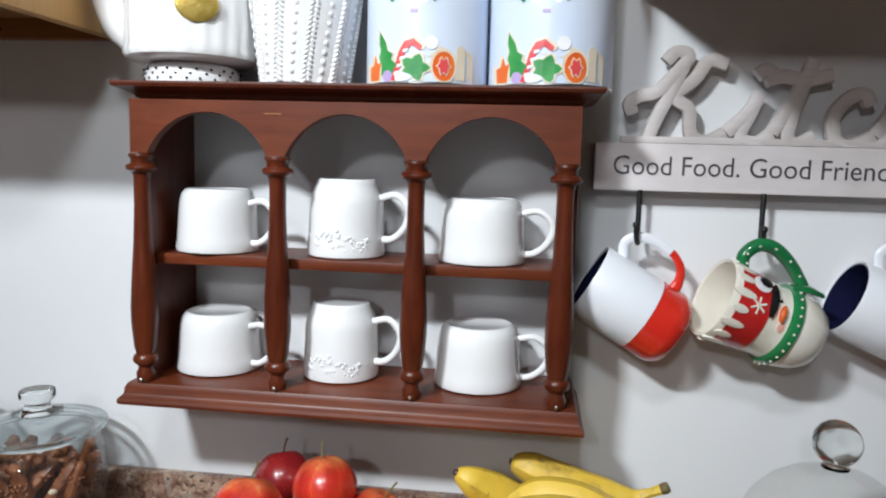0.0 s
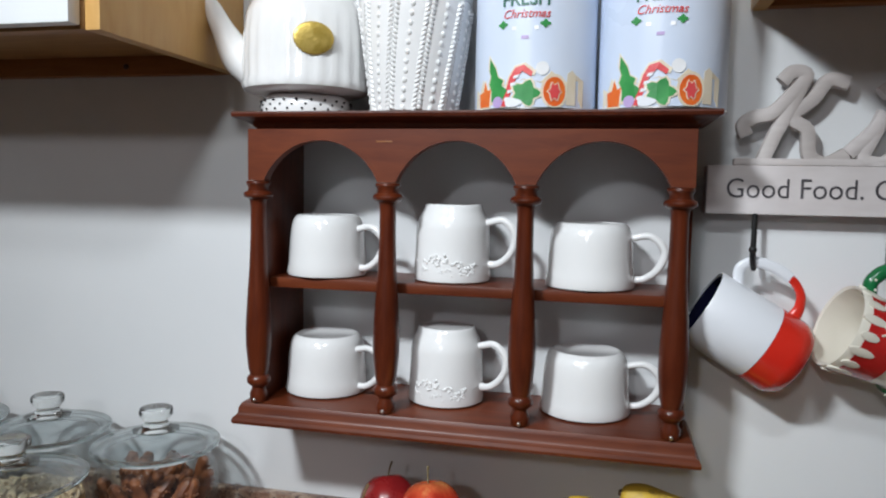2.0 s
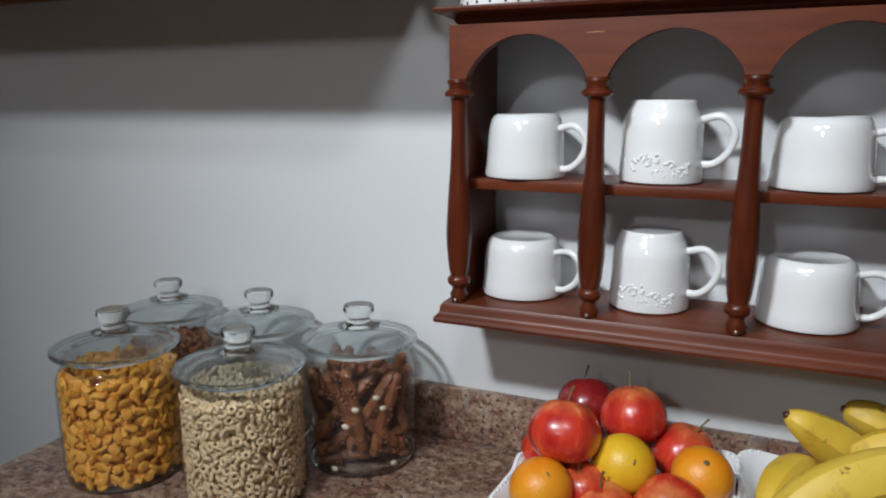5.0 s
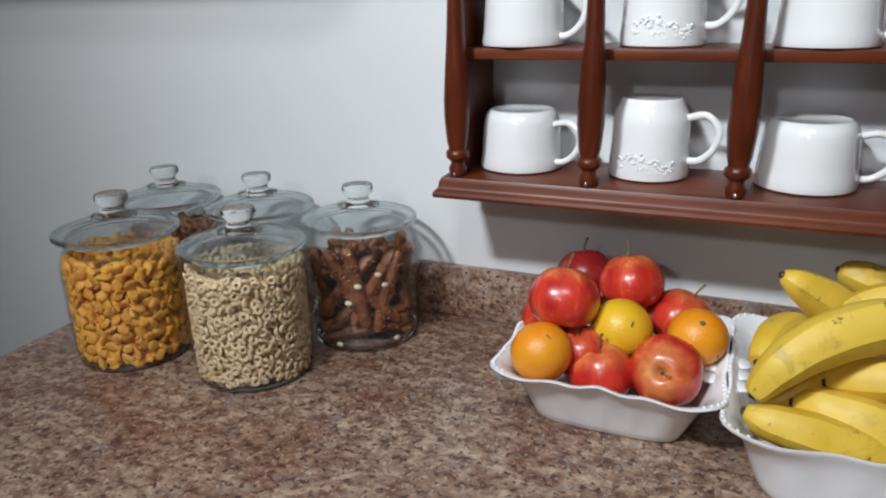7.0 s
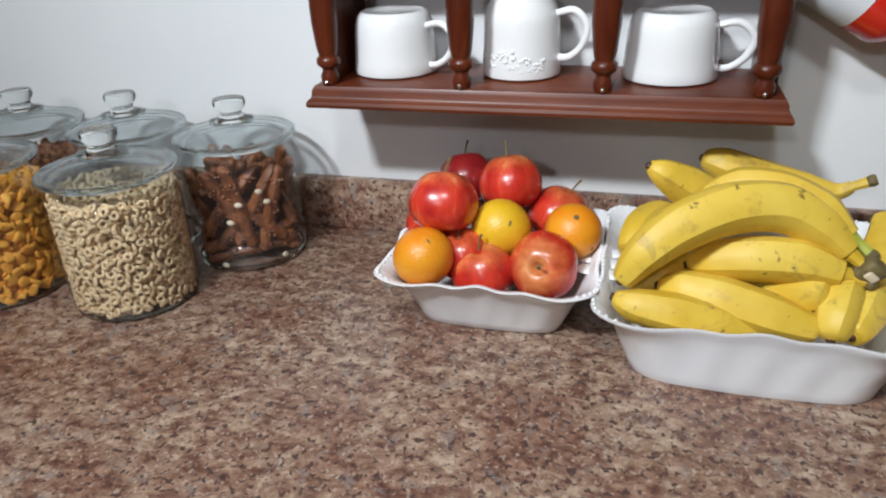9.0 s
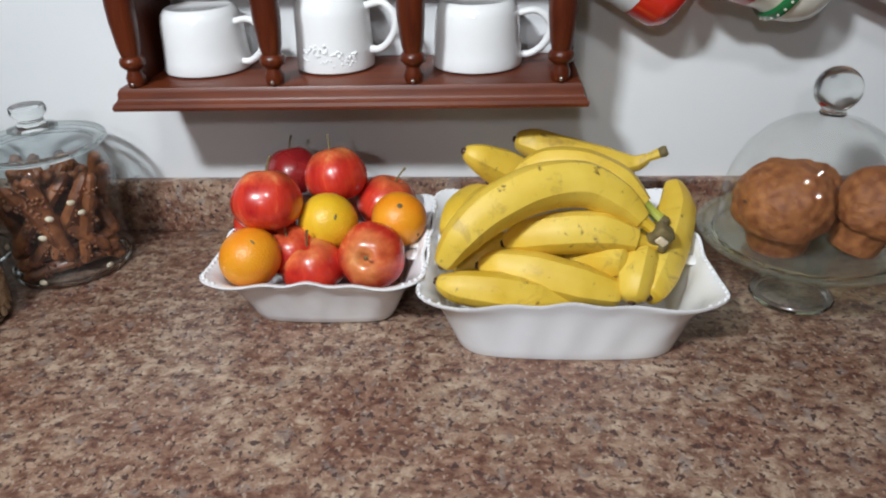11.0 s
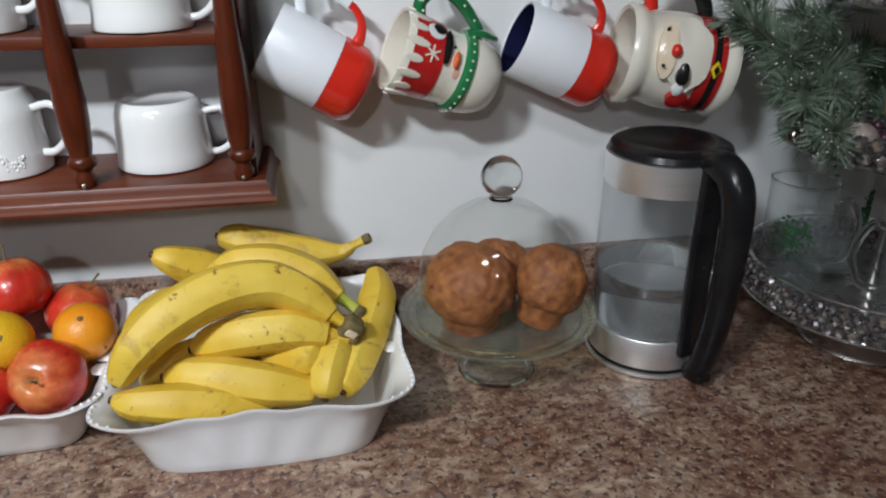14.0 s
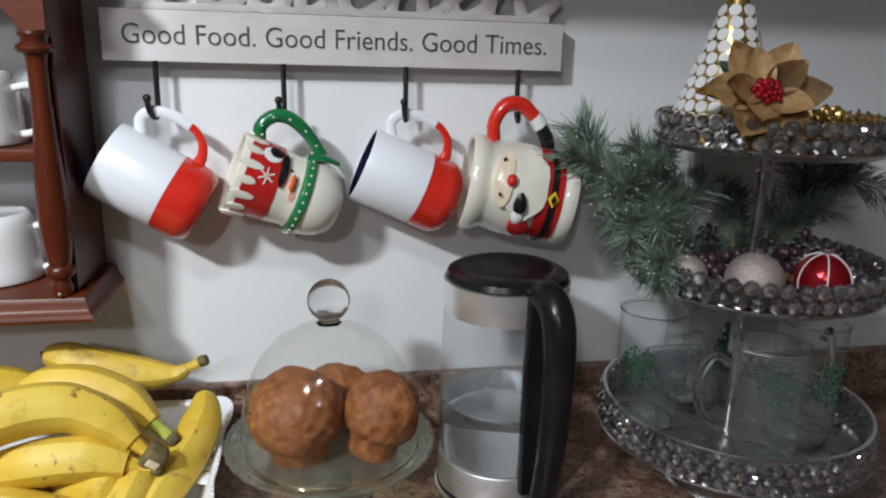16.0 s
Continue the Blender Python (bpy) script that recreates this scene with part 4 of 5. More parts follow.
# ---- fruit bowls ----
def serving_dish(m, w, d, bw, bd, h, label):
    """A rectangular dish with a scalloped, flared rim."""
    g = thing("serving_dish", m, label, "dish", "white dishes")

    def ring(u, flare, z, wave=0.0):
        # rounded rectangle by a superellipse, with a waved rim
        c, s = math.cos(u), math.sin(u)
        k = (abs(c) ** 5 + abs(s) ** 5) ** (-1 / 5)
        a = bw / 2 + (w - bw) / 2 * flare
        b = bd / 2 + (d - bd) / 2 * flare
        corner = (k - 1) / 0.231
        e = 1 + wave * (0.010 * math.cos(8 * u) + 0.095 * corner ** 2) + (0.012 * math.sin(math.pi * flare / 0.6) * math.cos(20 * u) if 0 < flare < 0.6 else 0) - 0.012 * (1 - wave) * math.sin(math.pi * corner)
        return Vector((a * k * c * e, b * k * s * e, z + wave * (0.0020 * math.cos(8 * u) + 0.0018 * math.cos(16 * u) - 0.002 * corner ** 2)))
    n = 128
    rows = [(-0.35, 0.002, 0), (-0.06, 0.0, 0), (0.0, 0.002, 0), (0.10, 0.012, 0), (0.28, 0.030, 0.05), (0.46, 0.047, 0.15), (0.60, h - 0.019, 0.4), (0.78, h - 0.009, 0.8), (0.94, h - 0.003, 1), (1.0, h, 1), (0.99, h + 0.002, 1), (0.88, h + 0.001, 1),
            (0.70, h - 0.006, 0.8), (0.54, h - 0.017, 0.4), (0.40, 0.047, 0.15), (0.20, 0.026, 0.05), (0.02, 0.011, 0), (-0.10, 0.007, 0)]
    bm = bmesh.new()
    rr = [[bm.verts.new(ring(2 * math.pi * k / n, f, z, wv)) for k in range(n)] for f, z, wv in rows]
    for a, b in zip(rr, rr[1:]):
        for k in range(n):
            j = (k + 1) % n
            bm.faces.new((a[k], a[j], b[j], b[k]))
    bm.faces.new(rr[0])
    bm.faces.new(rr[-1])
    part("body", bm, STONEWARE, g)
    bead = bmesh.new()
    for k in range(n):
        u = 2 * math.pi * (k + 0.5) / n
        if abs(math.cos(u)) > 0.62:
            ball(0.0021, 6, bead, ring(u, 0.91, h + 0.0015, 1))
    part("beaded_rim", bead, STONEWARE, g, "rows of raised beads on the rim ends", kind="stuff")
    for side in (-1, 1):
        lob = bmesh.new()
        for k in (-1, 0, 1):
            p = ring(0 if side > 0 else math.pi, 0.52, h - 0.012, 0.4)
            ball(0.012, 12, lob, (p.x, k * 0.027, p.z), (0.9, 1, 0.28))
        part("shell_handle", lob, STONEWARE, g, "raised shell lobes at the end")
    return g


serving_dish(pose(-0.085, 0.852, 0.9005), 0.248, 0.236, 0.174, 0.150, 0.079, "white ceramic dish with a scalloped rim full of apples and oranges")
serving_dish(pose(0.199, 0.841, 0.9005), 0.318, 0.286, 0.256, 0.256, 0.080, "larger white ceramic dish with a beaded rim full of bananas")


def apple_mesh(bm, r, seed):
    rnd = random.Random(seed)
    ph = rnd.uniform(0, 6)
    prof = []
    for k in range(49):
        u = math.pi * k / 48
        rr = r * math.sin(u) * (1 + 0.10 * math.cos(u))
        z = -r * 0.93 * math.cos(u)
        z -= r * (0.22 * math.exp(-(rr / (0.15 * r)) ** 2) + 0.13 * math.exp(-(rr / (0.36 * r)) ** 2)) * (1 if u > 1.57 else -0.7)
        prof.append((max(rr, 0.0), z))
    prof[0], prof[-1] = (0, prof[0][1]), (0, prof[-1][1])
    return lathe(prof, 32, bm, warp=lambda a, z, q: q * (1 + 0.022 * math.cos(5 * a + ph) + 0.015 * math.cos(2 * a + ph)))


def apple(x, y, z, r, tilt=(0, 0, 0), seed=1, skin=APPLE, label="shiny red apple with yellow streaks in the white dish"):
    g = thing("apple", pose(x, y, z, *tilt), label, "apple", "fruit in the small dish")
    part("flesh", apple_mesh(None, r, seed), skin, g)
    # dark ball at the dimple's bottom paints the shade of the cavity
    part("hollow", ball(r * 0.085, 10, at=(0, 0, r * 0.60), squash=(1, 1, 0.5)), STEM, g, "dark ball standing in for shade in the stem hollow")
    part("stem", sweep([(0, 0, r * 0.55), (0.001, 0.001, r * 0.8), (0.004, 0.002, r * 1.08), (0.007, 0.003, r * 1.25)], [0.0013, 0.0012, 0.0012, 0.0018], 6), STEM, g, "thin brown stem")
    return g


def orange(x, y, z, r, tilt, skin, label):
    g = thing("orange", pose(x, y, z, *tilt), label, "orange", "fruit in the small dish")
    rnd = random.Random(int(x * 1e4))
    part("peel", lathe([(r * math.sin(math.pi * k / 20), -0.96 * r * math.cos(math.pi * k / 20)) for k in range(21)][1:-1], 36, warp=lambda a, z_, q: q * (1 + 0.012 * math.cos(3 * a + x * 90))), skin, g)
    part("navel", ball(0.0034, 10, at=(0, 0, r * 0.957), squash=(1, 1, 0.35)), STEM, g, "dark stem scar")
    part("blemish", ball(0.0028, 8, at=(r * 0.45, -r * 0.85, r * 0.12), squash=(0.7, 0.5, 1.6)), STEM, g)
    return g


apple(-0.145, 0.822, 1.043, 0.0408, (-22, 12, 30), 1)
apple(-0.084, 0.918, 1.034, 0.0402, (-14, 10, 70), 2)
apple(-0.149, 0.955, 1.022, 0.0385, (-20, -12, 0), 3, DARK_APPLE, "dark red apple behind the others in the dish")
apple(-0.094, 0.800, 0.968, 0.0375, (6, -10, 20), 4)
apple(-0.024, 0.801, 0.980, 0.0402, (66, -10, 0), 5, label="red apple on its side showing its core hollow")
apple(-0.021, 0.928, 0.990, 0.0402, (-8, 24, 10), 6)
apple(-0.098, 0.878, 0.955, 0.0400, (10, 0, 50), 7)
apple(-0.172, 0.885, 0.985, 0.0390, (20, 0, 80), 8)
apple(-0.120, 0.812, 0.982, 0.0330, (4, -14, 40), 9, label="small red apple wedged between the oranges")
orange(-0.081, 0.843, 1.004, 0.0360, (-35, 10, -10), LEMON, "golden yellow orange with a brown mark among the apples")
orange(0.003, 0.860, 0.999, 0.0338, (35, -4, 20), ORANGE, "small bright orange beside the apples")
orange(-0.158, 0.775, 0.992, 0.0355, (-40, -30, 30), ORANGE, "bright orange resting on the dish's rim")
orange(-0.035, 0.862, 0.945, 0.0370, (10, 30, 0), ORANGE, "small bright orange low in the dish")


def banana(points, radii, label="yellow banana with brown specks in the white dish", stem=0.024, green=False):
    g = thing("banana", ORIGIN, label, "banana", "bananas in the dish")
    ps = [Vector(p) for p in points]
    d0 = (ps[0] - ps[1]).normalized()
    d9 = (ps[-1] - ps[-2]).normalized()
    body = [ps[0] + d0 * 0.005] + ps
    rad = [0.0045] + [q * 1.24 for q in radii]
    if not stem:
        body.append(ps[-1] + d9 * 0.006)
        rad.append(0.0045)
    part("peel", sweep(body, rad, 15, steps=7, facet=0.04), BANANA, g, smooth=24)
    part("tip", sweep([ps[0] + d0 * 0.003, ps[0] + d0 * 0.006, ps[0] + d0 * 0.008], [0.0052, 0.0045, 0.003], 8), CHIP, g, "black tip")
    if stem:
        d1 = (ps[-1] - ps[-2]).normalized()
        q = ps[-1]
        part("neck", sweep([q - d1 * 0.003, q + d1 * stem * 0.5, q + d1 * stem], [radii[-1] * 0.98, 0.0062, 0.0068], 8), BANANA_GREEN if green else BANANA, g)
        part("stem_end", sweep([q + d1 * (stem - 0.001), q + d1 * (stem + 0.006), q + d1 * (stem + 0.010)], [0.0066, 0.0078, 0.006], 8), STEM, g, "dark cut stem end")
    return g


top_banana = banana([(0.066, 0.744, 1.005), (0.085, 0.752, 1.032), (0.117, 0.770, 1.055), (0.165, 0.793, 1.070), (0.215, 0.808, 1.068), (0.256, 0.805, 1.048), (0.280, 0.795, 1.030)], [0.010, 0.017, 0.0205, 0.0215, 0.0205, 0.0165, 0.009], "large curved yellow banana lying on top of the bunch")
crown = part("crown", box(-0.011, -0.010, -0.012, 0.012, 0.010, 0.013, bevel=0.006, segments=3), STEM, top_banana, "dark brown cut crown", pose(0.299, 0.787, 1.016, 20, 38, 12))
part("scar", box(-0.006, -0.0125, -0.004, 0.007, -0.008, 0.005, bevel=0.002), NUT, crown, "pale dry scar")
banana([(0.150, 0.868, 1.050), (0.180, 0.868, 1.064), (0.222, 0.863, 1.062), (0.262, 0.853, 1.048), (0.290, 0.838, 1.028)], [0.012, 0.018, 0.020, 0.018, 0.009], "curved yellow banana behind the top one", green=True)
banana([(0.087, 0.888, 1.074), (0.101, 0.892, 1.066), (0.126, 0.905, 1.048), (0.165, 0.918, 1.022), (0.205, 0.925, 1.000)], [0.008, 0.014, 0.0195, 0.020, 0.014], stem=0)
banana([(0.150, 0.962, 1.062), (0.170, 0.962, 1.057), (0.212, 0.958, 1.044), (0.262, 0.954, 1.034), (0.296, 0.950, 1.034), (0.312, 0.948, 1.042)], [0.010, 0.0165, 0.0185, 0.0165, 0.0085, 0.0055], "banana lying along the back of the dish", stem=0.016)
banana([(0.288, 0.752, 0.962), (0.300, 0.778, 0.970), (0.320, 0.826, 0.985), (0.336, 0.872, 1.006), (0.337, 0.900, 1.024)], [0.012, 0.018, 0.0195, 0.018, 0.010], "banana standing against the end of the dish", stem=0)
banana([(0.134, 0.792, 1.004), (0.152, 0.793, 1.009), (0.190, 0.790, 1.017), (0.236, 0.790, 1.018), (0.274, 0.787, 1.010)], [0.009, 0.016, 0.0195, 0.019, 0.012])
banana([(0.106, 0.772, 0.985), (0.124, 0.771, 0.984), (0.164, 0.764, 0.980), (0.212, 0.758, 0.970), (0.252, 0.757, 0.960)], [0.009, 0.017, 0.0205, 0.0195, 0.013], stem=0)
banana([(0.062, 0.738, 0.984), (0.080, 0.737, 0.979), (0.118, 0.738, 0.973), (0.160, 0.742, 0.962), (0.200, 0.750, 0.948)], [0.008, 0.0145, 0.0180, 0.018, 0.012], stem=0)
banana([(0.262, 0.772, 0.990), (0.248, 0.780, 0.988), (0.215, 0.806, 0.972), (0.180, 0.838, 0.958)], [0.012, 0.0165, 0.019, 0.014], "short blunt banana end among the others", stem=0)
banana([(0.068, 0.800, 1.012), (0.080, 0.830, 1.020), (0.098, 0.872, 1.016), (0.120, 0.910, 0.995)], [0.010, 0.017, 0.019, 0.013], stem=0)
banana([(0.080, 0.790, 0.965), (0.110, 0.800, 0.982), (0.160, 0.815, 0.985), (0.210, 0.830, 0.975)], [0.011, 0.017, 0.019, 0.014], stem=0)
banana([(0.140, 0.890, 0.950), (0.185, 0.900, 0.962), (0.240, 0.895, 0.968), (0.290, 0.880, 0.960)], [0.011, 0.018, 0.020, 0.012], stem=0)
banana([(0.268, 0.744, 0.962), (0.272, 0.758, 0.974), (0.281, 0.784, 0.988), (0.290, 0.812, 0.998)], [0.011, 0.0165, 0.0165, 0.010], "greenish banana beside the upright one", stem=0.010, green=True)


# ---- glass jars ----
def jar(m, label):
    g = thing("jar", m, label, "jar", "lidded glass jars")
    part("body", lathe([(0.0, 0.004), (0.066, 0.004), (0.073, 0.0), (0.0765, 0.003), (0.0785, 0.010), (0.0800, 0.050), (0.0800, 0.135), (0.0785, 0.150), (0.0735, 0.163), (0.0685, 0.170), (0.0670, 0.178)], 64, cap=False), JARGLASS, g, "clear glass jar wall")
    part("foot_ring", lathe([(0.0660, 0.0046), (0.0728, 0.0006), (0.0760, 0.0036), (0.0752, 0.0075), (0.0690, 0.0085)], 64, cap=False), THICKGLASS, g, "thick glass foot")
    part("neck_ring", lathe([(0.0660, 0.1785), (0.0700, 0.1790), (0.0715, 0.1815), (0.0700, 0.1840), (0.0660, 0.1842)], 64, cap=False), THICKGLASS, g)
    lid = part("lid", lathe([(0.0, 0.1990), (0.030, 0.1960), (0.058, 0.1880), (0.064, 0.1850), (0.0795, 0.1850), (0.0825, 0.1870), (0.0825, 0.1905), (0.0795, 0.1920), (0.066, 0.1945), (0.056, 0.1995), (0.040, 0.2060), (0.0305, 0.2085), (0.0, 0.2090)], 64), LIDGLASS, g, "domed clear glass lid")
    part("lid_rim", lathe([(0.0770, 0.1852), (0.0815, 0.1856), (0.0829, 0.1885), (0.0815, 0.1916), (0.0770, 0.1918), (0.0770, 0.1852)], 64, cap=False), THICKGLASS, lid)
    part("knob_ring", lathe([(0.0275, 0.2093), (0.0300, 0.2098), (0.0302, 0.2115), (0.0280, 0.2122), (0.0275, 0.2093)], 40, cap=False), THICKGLASS, lid)
    part("knob", lathe([(0.0, 0.2092), (0.0285, 0.2092), (0.0290, 0.2110), (0.0265, 0.2130), (0.0190, 0.2150), (0.0152, 0.2190), (0.0150, 0.2230), (0.0185, 0.2275), (0.0215, 0.2310), (0.0220, 0.2375), (0.0205, 0.2410), (0.0150, 0.2418), (0.0, 0.2400)], 32), THICKGLASS, lid, "solid glass knob")
    return g


ZC = 0.9006
SQUAT = Matrix.Diagonal((1, 1, 0.97, 1))
first = jar(pose(-0.755, 0.752, ZC) @ SQUAT, "clear lidded glass jar full of orange crackers")
for (x, y), lab in (((-0.558, 0.770), "clear lidded glass jar full of oat cereal rings"), ((-0.470, 0.922), "clear lidded glass jar of dark glazed sticks and nuts"), ((-0.826, 0.925), "clear lidded glass jar with brown snacks in the corner"), ((-0.650, 0.930), "empty clear lidded glass jar behind the cereal")):
    j = copy_thing(first, pose(x, y, ZC) @ SQUAT)
    j["label"] = lab


def fill_points(r, top, rnd, gap, depth, layers=2):
    """Places for pieces: two layers against the glass and one over the heap's top, none closer than the gap."""
    out = []
    for layer in range(layers):
        q = r - depth * layer
        cells = {}
        for k in range(int(14 * q * top / gap ** 2)):
            u, z = rnd.uniform(0, 2 * math.pi * q), rnd.uniform(0.010, top)
            i, j = int(u / gap), int(z / gap)
            near = [c for di in (-1, 0, 1) for dj in (-1, 0, 1) for c in cells.get((i + di, j + dj), ())]
            if all((u - c[0]) ** 2 + (z - c[1]) ** 2 > gap * gap for c in near):
                cells.setdefault((i, j), []).append((u, z))
                out.append(((q + rnd.uniform(-0.3, 0.1) * depth) * math.cos(u / q), (q + rnd.uniform(-0.3, 0.1) * depth) * math.sin(u / q), z))
    done = []
    for k in range(1500):
        a, q = rnd.uniform(0, 2 * math.pi), (r - depth) * math.sqrt(rnd.random())
        x, y = q * math.cos(a), q * math.sin(a)
        if all((x - c[0]) ** 2 + (y - c[1]) ** 2 > gap * gap for c in done):
            done.append((x, y))
            out.append((x, y, top + rnd.uniform(-0.002, 0.004)))
    return out


def within(v, r=0.0772):
    """Keeps a point of a heap inside the jar's wall and above its bottom."""
    q = math.hypot(v.x, v.y)
    k = r / q if q > r else 1.0
    return Vector((v.x * k, v.y * k, max(v.z, 0.0055)))


def heap_turn(p, rnd, flat):
    """A piece's turn: most lie flat against the glass, the rest anyhow."""
    if rnd.random() < flat:
        return Euler((rnd.gauss(0, 0.45), math.pi / 2 + rnd.gauss(0, 0.45), math.atan2(p[1], p[0]) + rnd.gauss(0, 0.2))).to_matrix() @ Euler((0, 0, rnd.uniform(0, 6.3))).to_matrix()
    return Euler((rnd.uniform(0, 6.3), rnd.uniform(0, 6.3), rnd.uniform(0, 6.3))).to_matrix()


def cracker_heap(x, y, top, material, inner, seed, gap, label, name):
    rnd = random.Random(seed)
    g = thing(name, pose(x, y, ZC), label, "snack", kind="stuff")
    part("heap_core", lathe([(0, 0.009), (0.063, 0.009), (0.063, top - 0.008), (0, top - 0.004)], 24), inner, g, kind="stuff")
    bm = bmesh.new()
    outline = [(1.0, 0.0), (0.80, 0.42), (0.32, 0.68), (-0.22, 0.62), (-0.66, 0.34), (-1.02, 0.44), (-0.94, 0.0), (-1.02, -0.44), (-0.66, -0.34), (-0.22, -0.62), (0.32, -0.68), (0.80, -0.42)]
    for p in fill_points(0.0725, top, rnd, gap, 0.0050, 3):
        e = heap_turn(p, rnd, 0.80)
        s = rnd.uniform(0.0098, 0.0120)
        bend = rnd.uniform(-0.0018, 0.0018)
        rings = []
        for w, h in ((0.55, -0.0027), (0.90, -0.0019), (1.0, 0.0), (0.90, 0.0019), (0.55, 0.0027)):
            rings.append([bm.verts.new(within(Vector(p) + e @ Vector((w * s * a, w * s * b, h + bend * w * a * a)))) for a, b in outline])
        n = len(outline)
        for a, b in zip(rings, rings[1:]):
            for k in range(n):
                bm.faces.new((a[k], a[(k + 1) % n], b[(k + 1) % n], b[k]))
        bm.faces.new(rings[0][::-1])
        bm.faces.new(rings[-1])
    part("cracker_rest", bm, material, g, kind="stuff", smooth=80)
    return g


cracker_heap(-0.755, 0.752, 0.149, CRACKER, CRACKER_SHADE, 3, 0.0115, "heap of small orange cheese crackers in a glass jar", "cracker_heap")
cracker_heap(-0.826, 0.925, 0.120, STICK, STICK, 4, 0.0128, "heap of small brown snacks in a glass jar", "snack_heap")


def ring_heap(x, y, top, seed, label):
    rnd = random.Random(seed)
    g = thing("cereal_heap", pose(x, y, ZC), label, "cereal", kind="stuff")
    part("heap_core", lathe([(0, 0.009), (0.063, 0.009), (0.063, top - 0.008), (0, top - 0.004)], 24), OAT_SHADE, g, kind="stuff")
    bm = bmesh.new()
    U, V = 12, 6
    for p in fill_points(0.0742, top, rnd, 0.0082, 0.0048, 3):
        e = heap_turn(p, rnd, 0.62)
        R, q = rnd.uniform(0.0041, 0.0047), rnd.uniform(0.0023, 0.0027)
        vs = []
        for i in range(U):
            a = 2 * math.pi * i / U
            vs.append([bm.verts.new(within(Vector(p) + e @ Vector(((R + q * math.cos(2 * math.pi * k / V)) * math.cos(a), (R + q * math.cos(2 * math.pi * k / V)) * math.sin(a), q * math.sin(2 * math.pi * k / V))))) for k in range(V)])
        for i in range(U):
            for k in range(V):
                bm.faces.new((vs[i][k], vs[(i + 1) % U][k], vs[(i + 1) % U][(k + 1) % V], vs[i][(k + 1) % V]))
    part("ring_rest", bm, OAT, g, kind="stuff", smooth=80)
    return g


ring_heap(-0.558, 0.770, 0.150, 8, "heap of toasted oat cereal rings in a glass jar")


def glazed_sticks(x, y):
    rnd = random.Random(12)
    bm = bmesh.new()
    L = 0.128
    sweep([(-L / 2, 0, 0), (-L / 2 + 0.003, 0, 0), (-L / 2 + 0.009, 0.001, 0), (-L / 6, 0.003, 0.002), (L / 6, -0.002, 0.001), (L / 2 - 0.009, 0.002, 0), (L / 2 - 0.003, 0.002, 0), (L / 2, 0.002, 0)], [0.002, 0.0058, 0.0080, 0.0090, 0.0088, 0.0078, 0.0056, 0.002], 12, bm, steps=4, facet=0.05)
    for k in range(70):
        a, u = rnd.uniform(0, 6.3), rnd.uniform(-0.44 * L, 0.44 * L)
        ball(rnd.uniform(0.0012, 0.0026), 6, bm, (u, 0.0084 * math.cos(a), 0.0084 * math.sin(a)))
    me = mesh_of("snack_stick", bm, STICK)
    rods = []
    # rods leaning against the glass all round: lean, distance from the axis, shift along the glass, height
    for side in range(3):
        face = -1.05 + side * 2.094
        out, along = Vector((math.cos(face), math.sin(face), 0)), Vector((-math.sin(face), math.cos(face), 0))
        for lean, off, shift, z in ((6, 0.036, 0.0, 0.018), (9, 0.030, -0.003, 0.036), (38, 0.040, 0.0, 0.066), (-42, 0.047, 0.004, 0.076), (58, 0.050, 0.014, 0.088), (-62, 0.050, -0.022, 0.086), (74, 0.050, 0.034, 0.080), (-78, 0.056, -0.010, 0.090), (50, 0.040, -0.018, 0.096)):
            q = radians(lean + rnd.uniform(-4, 4))
            rods.append((out * off + along * shift + Vector((0, 0, z)), along * math.cos(q) + Vector((0, 0, math.sin(q)))))
    for k in range(16):
        u, rise = k * 2.399, rnd.uniform(0.75, 0.92)
        d = Vector((math.cos(u) * math.sqrt(1 - rise * rise), math.sin(u) * math.sqrt(1 - rise * rise), rise))
        rods.append((Vector((rnd.uniform(-0.022, 0.022), rnd.uniform(-0.022, 0.022), rnd.uniform(0.078, 0.100))), d))
    for c, d in rods:
        s = new("snack_stick", me)
        s.matrix_basis = pose(x, y, ZC) @ Matrix.Translation(c) @ d.to_track_quat("X", "Z").to_matrix().to_4x4()
        tagged(s, "dark brown glazed snack stick inside a glass jar", "snack stick", "snack sticks in the jar")
    nm = mesh_of("nut", ball(0.0055, 10, squash=(1.0, 0.7, 0.5)), NUT)
    for a, z in ((-1.15, 0.100), (-1.35, 0.075), (-0.75, 0.115), (-0.62, 0.098), (-1.6, 0.010), (-0.4, 0.012), (-2.4, 0.05)):
        o = new("nut", nm)
        o.matrix_basis = pose(x + 0.073 * math.cos(a), y + 0.073 * math.sin(a), ZC + z, 80, 10, math.degrees(a) + 90)
        tagged(o, "pale nut half pressed against the jar's glass", "nut", "nuts in the jar")


glazed_sticks(-0.470, 0.922)


